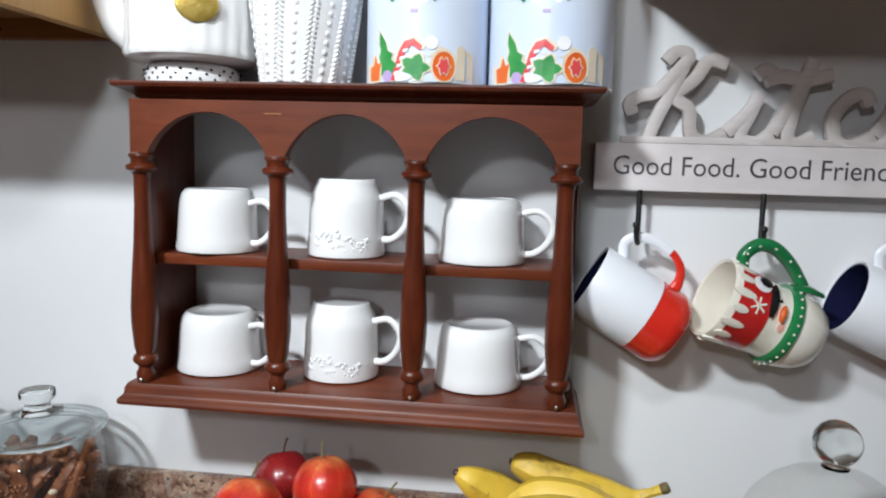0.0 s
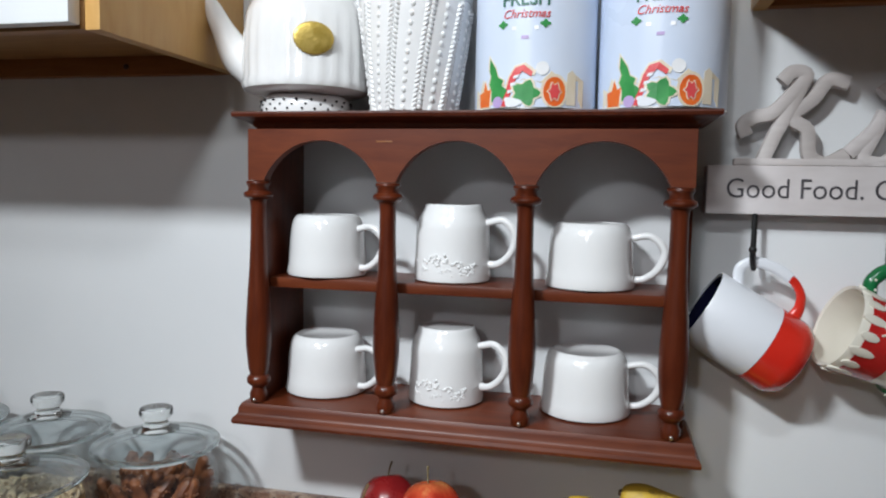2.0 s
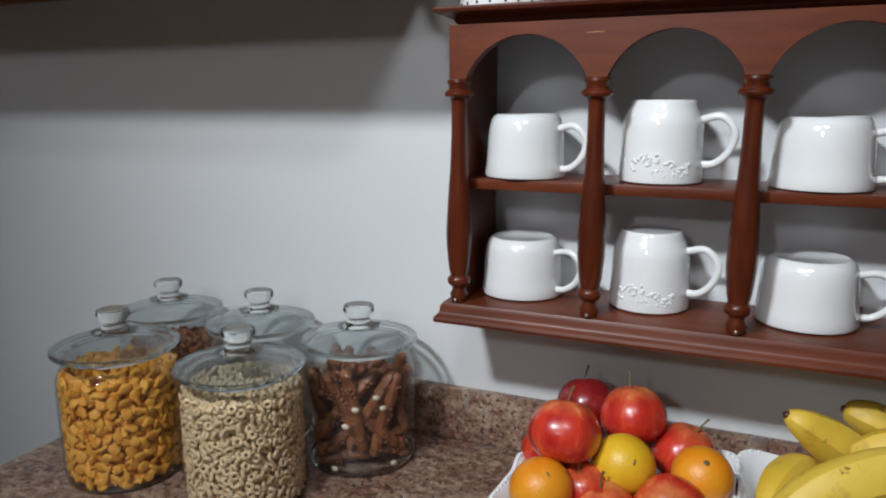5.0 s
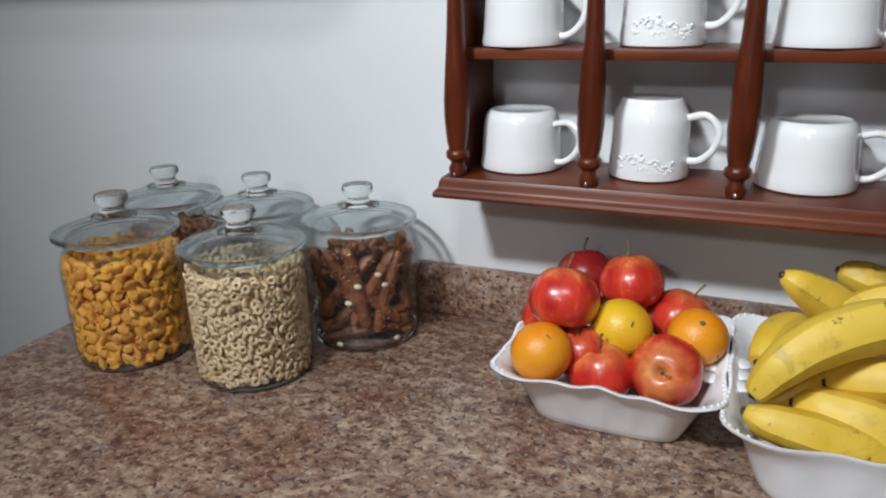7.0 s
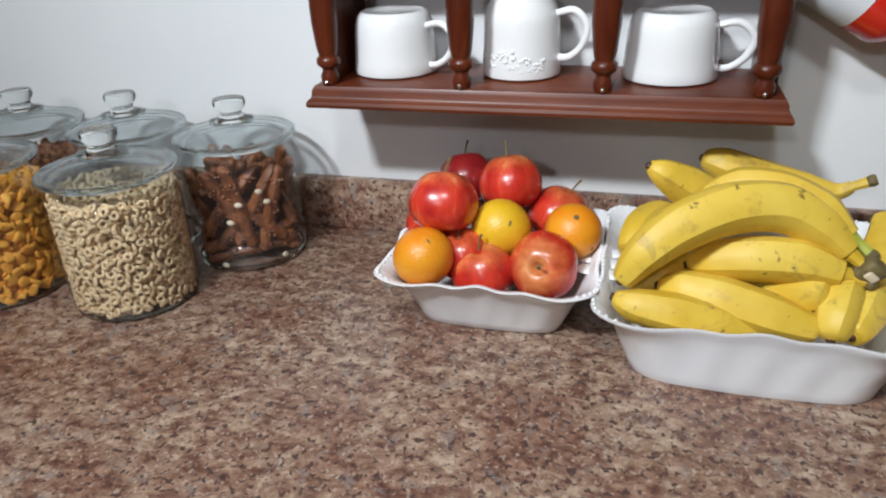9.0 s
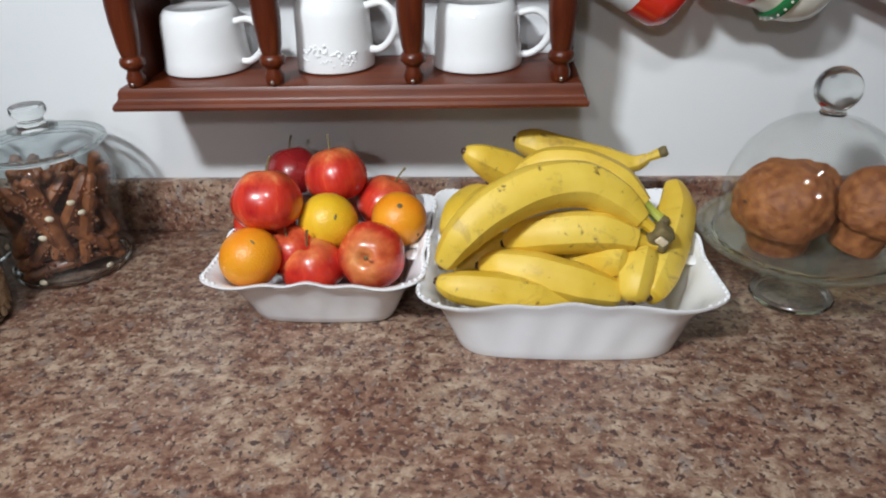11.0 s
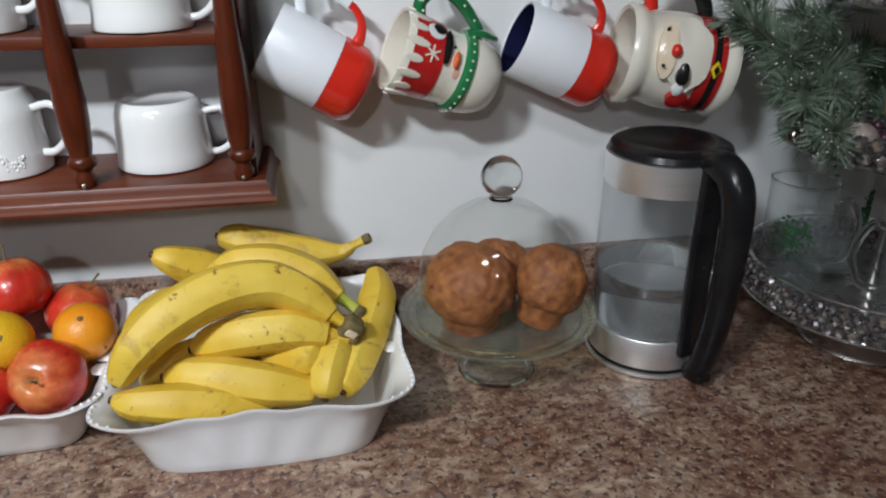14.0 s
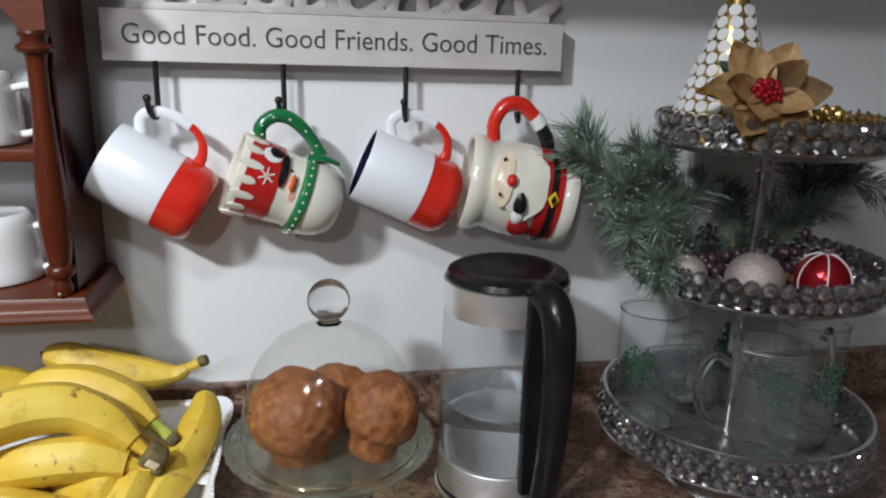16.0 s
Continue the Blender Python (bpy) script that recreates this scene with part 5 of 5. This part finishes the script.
# ---- cake stand with dome ----
def cake_stand():
    x, y = 0.4815, 0.852
    g = thing("cake_stand", pose(x, y, ZC), "low pressed-glass cake stand with a patterned rim", "cake stand")

    def scallop(a, z, r):
        return r * (1 + (0.010 * math.cos(36 * a) if r > 0.10 else 0))
    part("foot", lathe([(0.046, 0.0045), (0.043, 0.010), (0.037, 0.022), (0.034, 0.040), (0.036, 0.056), (0.042, 0.0705), (0.039, 0.0705), (0.033, 0.056), (0.031, 0.040), (0.034, 0.022), (0.040, 0.008)], 48, cap=False), TUMBLER, g, "short flared glass foot")
    part("foot_ring", lathe([(0.038, 0.0005), (0.0475, 0.0), (0.0485, 0.002), (0.0470, 0.0048), (0.040, 0.0055), (0.038, 0.0005)], 48, cap=False), THICKGLASS, g)
    part("plate", lathe([(0.0, 0.0715), (0.085, 0.0715), (0.108, 0.0760), (0.120, 0.0845), (0.1215, 0.0875), (0.119, 0.0890), (0.106, 0.0830), (0.086, 0.0785), (0.0, 0.0785)], 108, warp=scallop), STANDGLASS, g, "shallow glass plate")
    st = bmesh.new()
    for k in range(72):
        a = 2 * math.pi * k / 72
        ball(0.0030, 6, st, (0.113 * math.cos(a), 0.113 * math.sin(a), 0.0865), (1, 1, 0.6))
    part("rim_studs", st, solid_glass("pressed_stud_glass", (0.97, 0.98, 0.84)), g, "pressed studs round the rim")
    d = thing("cake_dome", pose(x, y, ZC + 0.0788), "clear glass dome with a ball knob over the muffins", "dome")
    part("bell", lathe([(0.1005, 0.001), (0.1015, 0.002), (0.1005, 0.026), (0.0985, 0.052), (0.092, 0.080), (0.080, 0.106), (0.063, 0.126), (0.042, 0.140), (0.020, 0.1475), (0.0, 0.149)], 72, cap=False), CLEARGLASS, d, "clear bell")
    part("bell_rim", lathe([(0.0985, 0.0005), (0.1022, 0.0005), (0.1028, 0.003), (0.1012, 0.005), (0.0985, 0.005), (0.0985, 0.0005)], 72, cap=False), THICKGLASS, d)
    part("knob", lathe([(0.0, 0.1495), (0.0125, 0.1496), (0.0140, 0.1512), (0.0120, 0.1540), (0.0128, 0.1570)] + [(0.0240 * math.sin(0.55 + 2.59 * k / 12), 0.1775 - 0.0240 * math.cos(0.55 + 2.59 * k / 12)) for k in range(12)] + [(0, 0.2015)], 40), THICKGLASS, d, "solid glass ball knob")


cake_stand()


def muffin(x, y, r, top, seed, tilt=(0, 0, 0), z=0.9797):
    g = thing("muffin", pose(x, y, z, *tilt), "golden brown muffin with dark chips on the cake stand", "muffin", "muffins under the dome")
    rnd = random.Random(seed)
    key = [(0.0, 0.0), (0.62, 0.0), (0.66, 0.03), (0.78, 0.28), (0.98, 0.34), (1.05, 0.48), (1.02, 0.66), (0.86, 0.84), (0.52, 0.96), (0.0, 1.0)]
    line = smooth_line([(r * a, 0, top * b) for a, b in key[1:]], 6)
    bm = lathe([(0, 0)] + [(max(p.x, 0), p.z) for p in line[:-1]] + [(0, top)], 72)
    for v in bm.verts:
        if v.co.z > top * 0.25:
            q = v.co * 60 + Vector((seed * 9, 0, 0))
            lump = 0.0042 * noise.noise(q * 0.7) + 0.0016 * noise.noise(q * 2.7) + 0.0011 * noise.noise(q * 7.0)
            v.co += (v.co - Vector((0, 0, top * 0.45))).normalized() * lump
    part("crumb", bm, MUFFIN, g, smooth=70)
    for k in range(16):
        a, u = rnd.uniform(0, 6.3), rnd.uniform(0.2, 1.0)
        h = top * (0.56 + 0.42 * math.sqrt(max(0, 1 - u * u)))
        part("chip", ball(rnd.uniform(0.0018, 0.0042), 8, at=(r * u * math.cos(a), r * u * math.sin(a), h - 0.0012), squash=(1.3, 1, 0.5)), CHIP, g)
    return g


muffin(0.446, 0.838, 0.050, 0.099, 1, (6, -4, 0))
muffin(0.525, 0.828, 0.041, 0.096, 2, (10, 12, 40))
muffin(0.492, 0.900, 0.038, 0.074, 3)


# ---- kettle ----
def kettle():
    g = thing("kettle", pose(0.690, 0.866, ZC, 0, 0, -77) @ Matrix.Diagonal((1.03, 1.03, 1.045, 1)), "glass electric kettle half full of water with black handle", "kettle")
    part("power_base", lathe([(0, 0), (0.076, 0), (0.077, 0.0015), (0.0765, 0.0055), (0.072, 0.0062), (0, 0.0062)], 64), STEEL, g, "thin steel power base")
    part("seal_ring", lathe([(0, 0.0064), (0.0742, 0.0064), (0.0748, 0.0085), (0.0742, 0.0103), (0, 0.0103)], 64), BLACK, g, "black ring under the body")
    part("lower_band", lathe([(0, 0.0105), (0.0735, 0.0105), (0.0740, 0.012), (0.0735, 0.046), (0.0725, 0.0475), (0, 0.0475)], 72), STEEL, g, "brushed steel lower band")
    part("glass_body", lathe([(0.0715, 0.048), (0.0735, 0.050), (0.0735, 0.075), (0.0730, 0.150), (0.0715, 0.224)], 72, cap=False), KETTLEGLASS, g, "clear glass wall")
    part("water", lathe([(0, 0.049), (0.0705, 0.049), (0.0712, 0.075), (0.0700, 0.116), (0, 0.116)], 64), WATER, g, "clear water")
    part("water_edge", lathe([(0.0690, 0.1150), (0.0716, 0.1155), (0.0716, 0.1175), (0.0690, 0.1170), (0.0690, 0.1150)], 64, cap=False), THICKGLASS, g)
    part("upper_band", lathe([(0.0640, 0.2245), (0.0712, 0.2245), (0.0716, 0.226), (0.0722, 0.260), (0.0640, 0.261), (0.0640, 0.2245)], 72, cap=False), STEEL, g, "brushed steel upper band")
    part("lid", lathe([(0, 0.255), (0.0695, 0.2615), (0.0705, 0.263), (0.0680, 0.269), (0.0590, 0.2735), (0.050, 0.2750), (0.047, 0.2735), (0, 0.2735)], 64), BLACK, g, "black plastic lid")
    part("spout", sweep([(-0.060, 0, 0.232), (-0.074, 0, 0.248), (-0.086, 0, 0.262)], [0.016, 0.014, 0.008], 12), STEEL, g)
    h = part("handle", sweep([(0.060, 0, 0.262), (0.088, 0, 0.264), (0.108, 0, 0.248), (0.116, 0, 0.210), (0.116, 0, 0.150), (0.111, 0, 0.085), (0.102, 0, 0.042), (0.092, 0, 0.018), (0.080, 0, 0.014)], [0.014, 0.017, 0.0175, 0.0165, 0.0155, 0.015, 0.0145, 0.013, 0.010], 14, flat=(1.05, 1.0), up=(0, 1, 0)), BLACK, g, "black plastic loop handle")
    part("handle_strip", box(0.0665, -0.014, 0.030, 0.080, 0.014, 0.266, bevel=0.004), BLACK, h, "black mounting strip down the glass")
    part("switch", box(0.094, -0.008, 0.012, 0.110, 0.008, 0.022, bevel=0.002), BLACK, h)


kettle()


# ---- tiered tray ----
TX, TY = 0.988, 0.840


def tiered_tray():
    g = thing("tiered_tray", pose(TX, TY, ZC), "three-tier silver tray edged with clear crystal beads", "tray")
    part("foot", lathe([(0, 0), (0.075, 0), (0.080, 0.003), (0.076, 0.008), (0.050, 0.020), (0.030, 0.042), (0.030, 0.0575), (0, 0.0575)], 56), SILVER, g, "flared silver foot")
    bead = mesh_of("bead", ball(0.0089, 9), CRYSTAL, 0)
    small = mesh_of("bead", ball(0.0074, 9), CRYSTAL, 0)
    for r, z, rows, size, me in ((0.163, 0.058, 3, 0.0068, small), (0.146, 0.260, 2, 0.0085, bead), (0.126, 0.422, 2, 0.0088, bead)):
        t = part("tray", lathe([(0, z), (r * 0.6, z + 0.001), (r * 0.93, z + 0.006), (r, z + 0.011), (r + 0.002, z + 0.0125), (r, z + 0.014), (r * 0.93, z + 0.009), (r * 0.6, z + 0.004), (0, z + 0.003)], 72), SILVER, g, "round silver tray")
        n = int(2 * math.pi * (r - 0.004) / (2 * size * 1.02))
        back = bmesh.new()
        for row in range(rows):
            for k in range(n):
                a = 2 * math.pi * (k + 0.5 * (row % 2)) / n
                p = Vector(((r - 0.004) * math.cos(a), (r - 0.004) * math.sin(a), z + 0.0135 + size + row * size * 1.86))
                if -2.9 < a - math.pi * 0 - 0 and (a > 2.2 and a < 5.6):
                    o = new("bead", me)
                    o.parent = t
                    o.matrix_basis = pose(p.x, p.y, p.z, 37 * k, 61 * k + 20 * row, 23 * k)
                else:
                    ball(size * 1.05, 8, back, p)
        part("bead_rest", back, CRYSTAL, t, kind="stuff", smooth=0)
        if rows == 3:
            zz = z + 0.0135 + size + rows * size * 1.86 - 0.002
            part("upper_wire", lathe([(r - 0.006, zz), (r - 0.002, zz), (r - 0.002, zz + 0.002), (r - 0.006, zz + 0.002), (r - 0.006, zz)], 72, cap=False), SILVER, t, "thin silver wire")
    for z0, z1 in ((0.0612, 0.2598), (0.2632, 0.4218)):
        part("pole", lathe([(0.0, z0), (0.013, z0), (0.012, z0 + 0.004), (0.006, z0 + 0.010), (0.0052, z0 + 0.03), (0.0060, z1 - 0.03), (0.0085, z1 - 0.022), (0.0065, z1 - 0.018), (0.0115, z1 - 0.004), (0.013, z1), (0.0, z1)], 24), SILVER, g, "slim silver pole")


tiered_tray()
Z1, Z2, Z3 = ZC + 0.0625, ZC + 0.2645, ZC + 0.4265


def glass_mug(x, y, rz, label):
    g = thing("glass_mug", pose(x, y, Z1, 0, 0, rz), label, "glass mug", "glass mugs on the tray")
    part("wall", lathe([(0.0, 0.002), (0.034, 0.002), (0.038, 0.006), (0.040, 0.03), (0.041, 0.153), (0.0405, 0.155)], 40, cap=False), TUMBLER, g)
    part("base", lathe([(0, 0.0), (0.036, 0.0), (0.038, 0.003), (0.0365, 0.010), (0, 0.009)], 40), THICKGLASS, g, "thick glass base")
    part("lip", lathe([(0.0395, 0.1535), (0.0420, 0.1538), (0.0422, 0.1566), (0.0395, 0.1570), (0.0395, 0.1535)], 40, cap=False), THICKGLASS, g)
    part("handle", sweep([(0.040, 0, 0.122), (0.060, 0, 0.128), (0.074, 0, 0.092), (0.064, 0, 0.052), (0.040, 0, 0.042)], 0.0050, 10), THICKGLASS, g)
    bm = bmesh.new()
    rnd = random.Random(int(x * 1000))
    for k in range(150):
        u = 2 * math.pi * k / 70
        q = rnd.uniform(0.002, 0.026)
        a = -2.0 + q * math.cos(u) / 0.041
        z = 0.090 + 1.3 * q * math.sin(u)
        ball(rnd.uniform(0.0014, 0.0028), 5, bm, (0.0418 * math.cos(a), 0.0418 * math.sin(a), z), (1, 1, 0.8))
    part("wreath", bm, LEAF, g, "printed green sprig")
    return g


glass_mug(TX - 0.098, TY + 0.040, -20, "clear glass mug with a green sprig print on the lowest tray")
glass_mug(TX - 0.012, TY - 0.078, 150, "clear glass mug standing near the front of the lowest tray")
glass_mug(TX + 0.085, TY - 0.020, 30, "clear glass mug with a green sprig print beside the pole")
glass_mug(TX + 0.000, TY + 0.098, 60, "clear glass mug at the back of the lowest tray")


def spray(name, m, length, width, n, seed, label):
    """A pine spray: a bent twig with many fine needles and a few bright flecks."""
    rnd = random.Random(seed)
    g = thing(name, m, label, "pine spray", "pine sprays round the tray")
    line = smooth_line([(0, 0, 0), (length * 0.35, 0, length * 0.06), (length * 0.7, 0.004, length * 0.09), (length, 0, length * 0.04)], 12)
    part("twig", sweep([line[0], line[12], line[24], line[-1]], [0.003, 0.0025, 0.002, 0.001], 6), STEM, g)
    lines = [line]
    for k in range(7):
        p = line[4 + 4 * k]
        q = Vector((rnd.uniform(0.2, 0.9), rnd.gauss(0, 0.8), rnd.gauss(0.1, 0.6))).normalized() * length * rnd.uniform(0.25, 0.42)
        lines.append(smooth_line([p, p + q * 0.5 + Vector((0, 0, 0.004)), p + q], 10))
    vs, fs = [], []
    fl = bmesh.new()
    for k in range(int(n * 2.1)):
        ln = lines[0] if k % 3 == 0 else lines[rnd.randrange(1, len(lines))]
        i = rnd.randrange(len(ln) - 1)
        p = ln[i] + (ln[i + 1] - ln[i]) * rnd.random()
        d = (ln[i + 1] - ln[i]).normalized()
        w = Vector((rnd.gauss(0, 1), rnd.gauss(0, 1), rnd.gauss(0, 1)))
        w = (w - d * w.dot(d)).normalized()
        q = width * rnd.uniform(0.35, 0.85)
        lean = rnd.uniform(0.35, 1.3)
        tip = p + (w + d * lean).normalized() * q + Vector((0, 0, -0.06 * q))
        s = d.cross(w) * rnd.uniform(0.00020, 0.00036)
        b = len(vs)
        mid = (p + tip) / 2 + w * q * rnd.uniform(0.0, 0.10)
        vs += [p - s, p + s, mid + s * 0.9, tip, mid - s * 0.9]
        fs.append((b, b + 1, b + 2, b + 3, b + 4))
        if k % 20 == 0:
            ball(rnd.uniform(0.0006, 0.0011), 5, fl, tip)
    me = bpy.data.meshes.new("needles")
    me.from_pydata([tuple(v) for v in vs], [], fs)
    me.materials.append(NEEDLE)
    o = new("needles", me)
    o.parent = g
    tagged(o, "fine green pine needles", kind="stuff")
    part("glitter", fl, CERAMIC, g, "tiny pale glitter flecks", kind="stuff")


S = Z2
spray("pine_spray", pose(TX - 0.075, TY + 0.045, S + 0.030, 0, -38, 168), 0.185, 0.062, 1700, 1, "glittered green pine spray reaching out over the tray's edge")
spray("pine_spray", pose(TX - 0.06, TY + 0.02, S + 0.025, 0, -22, 188), 0.135, 0.052, 1300, 2, "glittered green pine spray lying on the middle tray")
spray("pine_spray", pose(TX - 0.05, TY + 0.065, S + 0.030, 0, -55, 160), 0.150, 0.055, 1300, 3, "glittered green pine spray standing behind the tray")
spray("pine_spray", pose(TX + 0.070, TY + 0.055, S + 0.030, 0, -40, 10), 0.165, 0.055, 1300, 4, "dark green pine spray behind the pole")
spray("pine_spray", pose(TX + 0.02, TY + 0.07, S + 0.025, 0, -20, 60), 0.110, 0.045, 900, 5, "green pine spray at the back of the tray")
spray("pine_spray", pose(TX - 0.085, TY - 0.015, S + 0.022, 0, -12, 205), 0.085, 0.040, 900, 6, "short pine spray over the bead edge")


def bauble(x, y, z, r, material, label, pattern=False):
    g = thing("bauble", pose(x, y, z + r), label, "bauble", "baubles on the middle tray")
    part("shell", ball(r, 32), material, g)
    part("cap", lathe([(0, 0.96 * r), (0.005, 0.96 * r), (0.005, r + 0.004), (0, r + 0.005)], 16), SILVER, g)
    if pattern:
        for k in range(3):
            ang = k * 60
            pts = [(r * 1.01 * math.cos(math.radians(ang)) * math.cos(u), r * 1.01 * math.sin(math.radians(ang)) * math.cos(u), r * 1.01 * math.sin(u)) for u in np.linspace(0, 6.28, 17)]
            part("cord", sweep(pts, 0.0009, 6, steps=2), CERAMIC, g, "white cord")


bauble(TX - 0.056, TY - 0.090, Z2 + 0.001, 0.031, ROSE, "rose-gold glitter bauble on the middle tray")
bauble(TX - 0.108, TY - 0.040, Z2 + 0.001, 0.024, ROSE, "small rose-gold glitter bauble on the middle tray")
bauble(TX + 0.026, TY - 0.092, Z2 + 0.001, 0.030, RUBY, "shiny red bauble with white cords on the middle tray", True)


def berries(x, y, z, n, spread, seed, material, label):
    rnd = random.Random(seed)
    g = thing("berry_cluster", pose(x, y, z), label, "berries", "berry clusters on the middle tray")
    me = mesh_of("berry", ball(0.0068, 10), material)
    for k in range(n):
        o = new("berry", me)
        o.parent = g
        o.location = (rnd.gauss(0, spread), rnd.gauss(0, spread * 0.7), 0.0068 + abs(rnd.gauss(0, spread * 0.5)))


berries(TX - 0.055, TY + 0.005, Z2 + 0.001, 34, 0.026, 3, PURPLE, "cluster of dark purple frosted berries")
berries(TX + 0.060, TY + 0.000, Z2 + 0.001, 40, 0.030, 4, PURPLE, "cluster of dark wine-red berries beside the pole")
berries(TX + 0.005, TY - 0.040, Z2 + 0.001, 14, 0.014, 5, BRASS, "small cluster of gold berries by the pole")


def sequin_cone():
    g = thing("cone_tree", pose(TX - 0.042, TY + 0.030, Z3 + 0.001), "small cone tree covered with white discs and gold thread", "cone tree")
    part("cone", lathe([(0, 0), (0.070, 0), (0.071, 0.003), (0.010, 0.170), (0, 0.172)], 40), BRASS, g)
    disc = mesh_of("disc", lathe([(0, 0.001), (0.0070, 0.0008), (0.0072, 0), (0, 0)], 10), CERAMIC)
    for row in range(12):
        z = 0.007 + row * 0.0132
        r = 0.071 - 0.061 * z / 0.17 + 0.0012
        n = max(4, int(2 * math.pi * r / 0.0148))
        for k in range(n):
            a = 2 * math.pi * (k + 0.5 * (row % 2)) / n
            o = new("disc", disc)
            o.parent = g
            o.matrix_basis = Matrix.Translation((r * math.cos(a), r * math.sin(a), z)) @ Euler((0, 0, a)).to_matrix().to_4x4() @ Euler((0, radians(70), 0)).to_matrix().to_4x4()
    return g


sequin_cone()


def poinsettia():
    g = thing("poinsettia", pose(TX - 0.062, TY - 0.070, Z3 + 0.064, 56, 0, -14) @ Matrix.Scale(1.02, 4), "gold fabric poinsettia with a red beaded centre", "flower")

    def petal(L, W, cup):
        bm = bmesh.new()
        rows = []
        for i in range(9):
            u = i / 8
            w = W * math.sin(math.pi * (u * 0.92 + 0.06)) ** 0.9
            rows.append([bm.verts.new((L * u, w * s, cup * u * u + 0.006 * s * s)) for s in (-1, -0.5, 0, 0.5, 1)])
        for a, b in zip(rows, rows[1:]):
            for k in range(4):
                bm.faces.new((a[k], a[k + 1], b[k + 1], b[k]))
        r = bmesh.ops.solidify(bm, geom=bm.faces[:], thickness=0.0009)
        return bm
    for L, W, cup, n, off, z in ((0.062, 0.022, 0.010, 6, 0, 0.0), (0.044, 0.017, 0.016, 5, 0.5, 0.004)):
        me = mesh_of("petal", petal(L, W, cup), TAN, 60)
        for k in range(n):
            o = new("petal", me)
            o.parent = g
            o.matrix_basis = pose(0, 0, z, 0, 0, 360 * (k + off) / n)
    leaf = mesh_of("leaf", petal(0.058, 0.013, -0.004), LEAF, 60)
    gold = mesh_of("leaf", petal(0.064, 0.012, -0.010), BRASS, 60)
    for k in range(4):
        o = new("leaf", gold)
        o.parent = g
        o.matrix_basis = pose(0, 0, -0.006, 0, 0, 5 + 83 * k)
    for k in range(4):
        o = new("leaf", leaf)
        o.parent = g
        o.matrix_basis = pose(0, 0, -0.004, 0, 0, 40 + 95 * k)
    rnd = random.Random(9)
    me = mesh_of("seed", ball(0.0042, 10), RUBY)
    for k in range(19):
        o = new("seed", me)
        o.parent = g
        a, q = k * 2.4, 0.0032 * math.sqrt(k)
        o.location = (q * math.cos(a), q * math.sin(a), 0.014 - q * 0.25)


poinsettia()


def pinecone(x, y, z, r, material, label, tilt):
    g = thing("pine_cone", pose(x, y, z, *tilt), label, "pine cone", "cones on the top tray")
    scale = bmesh.new()
    ball(r * 0.30, 8, scale, squash=(1.3, 1, 0.35))
    me = mesh_of("scale", scale, material)
    part("core", ball(r * 0.6, 12, squash=(1, 1, 1.2)), material, g)
    for k in range(44):
        u = k / 43
        a = k * 2.4
        q = r * math.sin(math.pi * (0.1 + 0.84 * u))
        o = new("scale", me)
        o.parent = g
        o.matrix_basis = Matrix.Translation((q * 0.85 * math.cos(a), q * 0.85 * math.sin(a), r * 1.3 * (2 * u - 1))) @ Euler((0, radians(-25), a)).to_matrix().to_4x4()


pinecone(TX + 0.072, TY - 0.045, Z3 + 0.026, 0.021, BRASS, "gold glittered pine cone on the top tray", (70, 20, 30))
pinecone(TX + 0.080, TY + 0.010, Z3 + 0.026, 0.022, BRASS, "gold glittered pine cone behind the flower", (60, -30, 0))
pinecone(TX - 0.020, TY - 0.085, Z3 + 0.016, 0.013, BRASS, "small gold glittered cone beside the flower", (80, 0, 60))
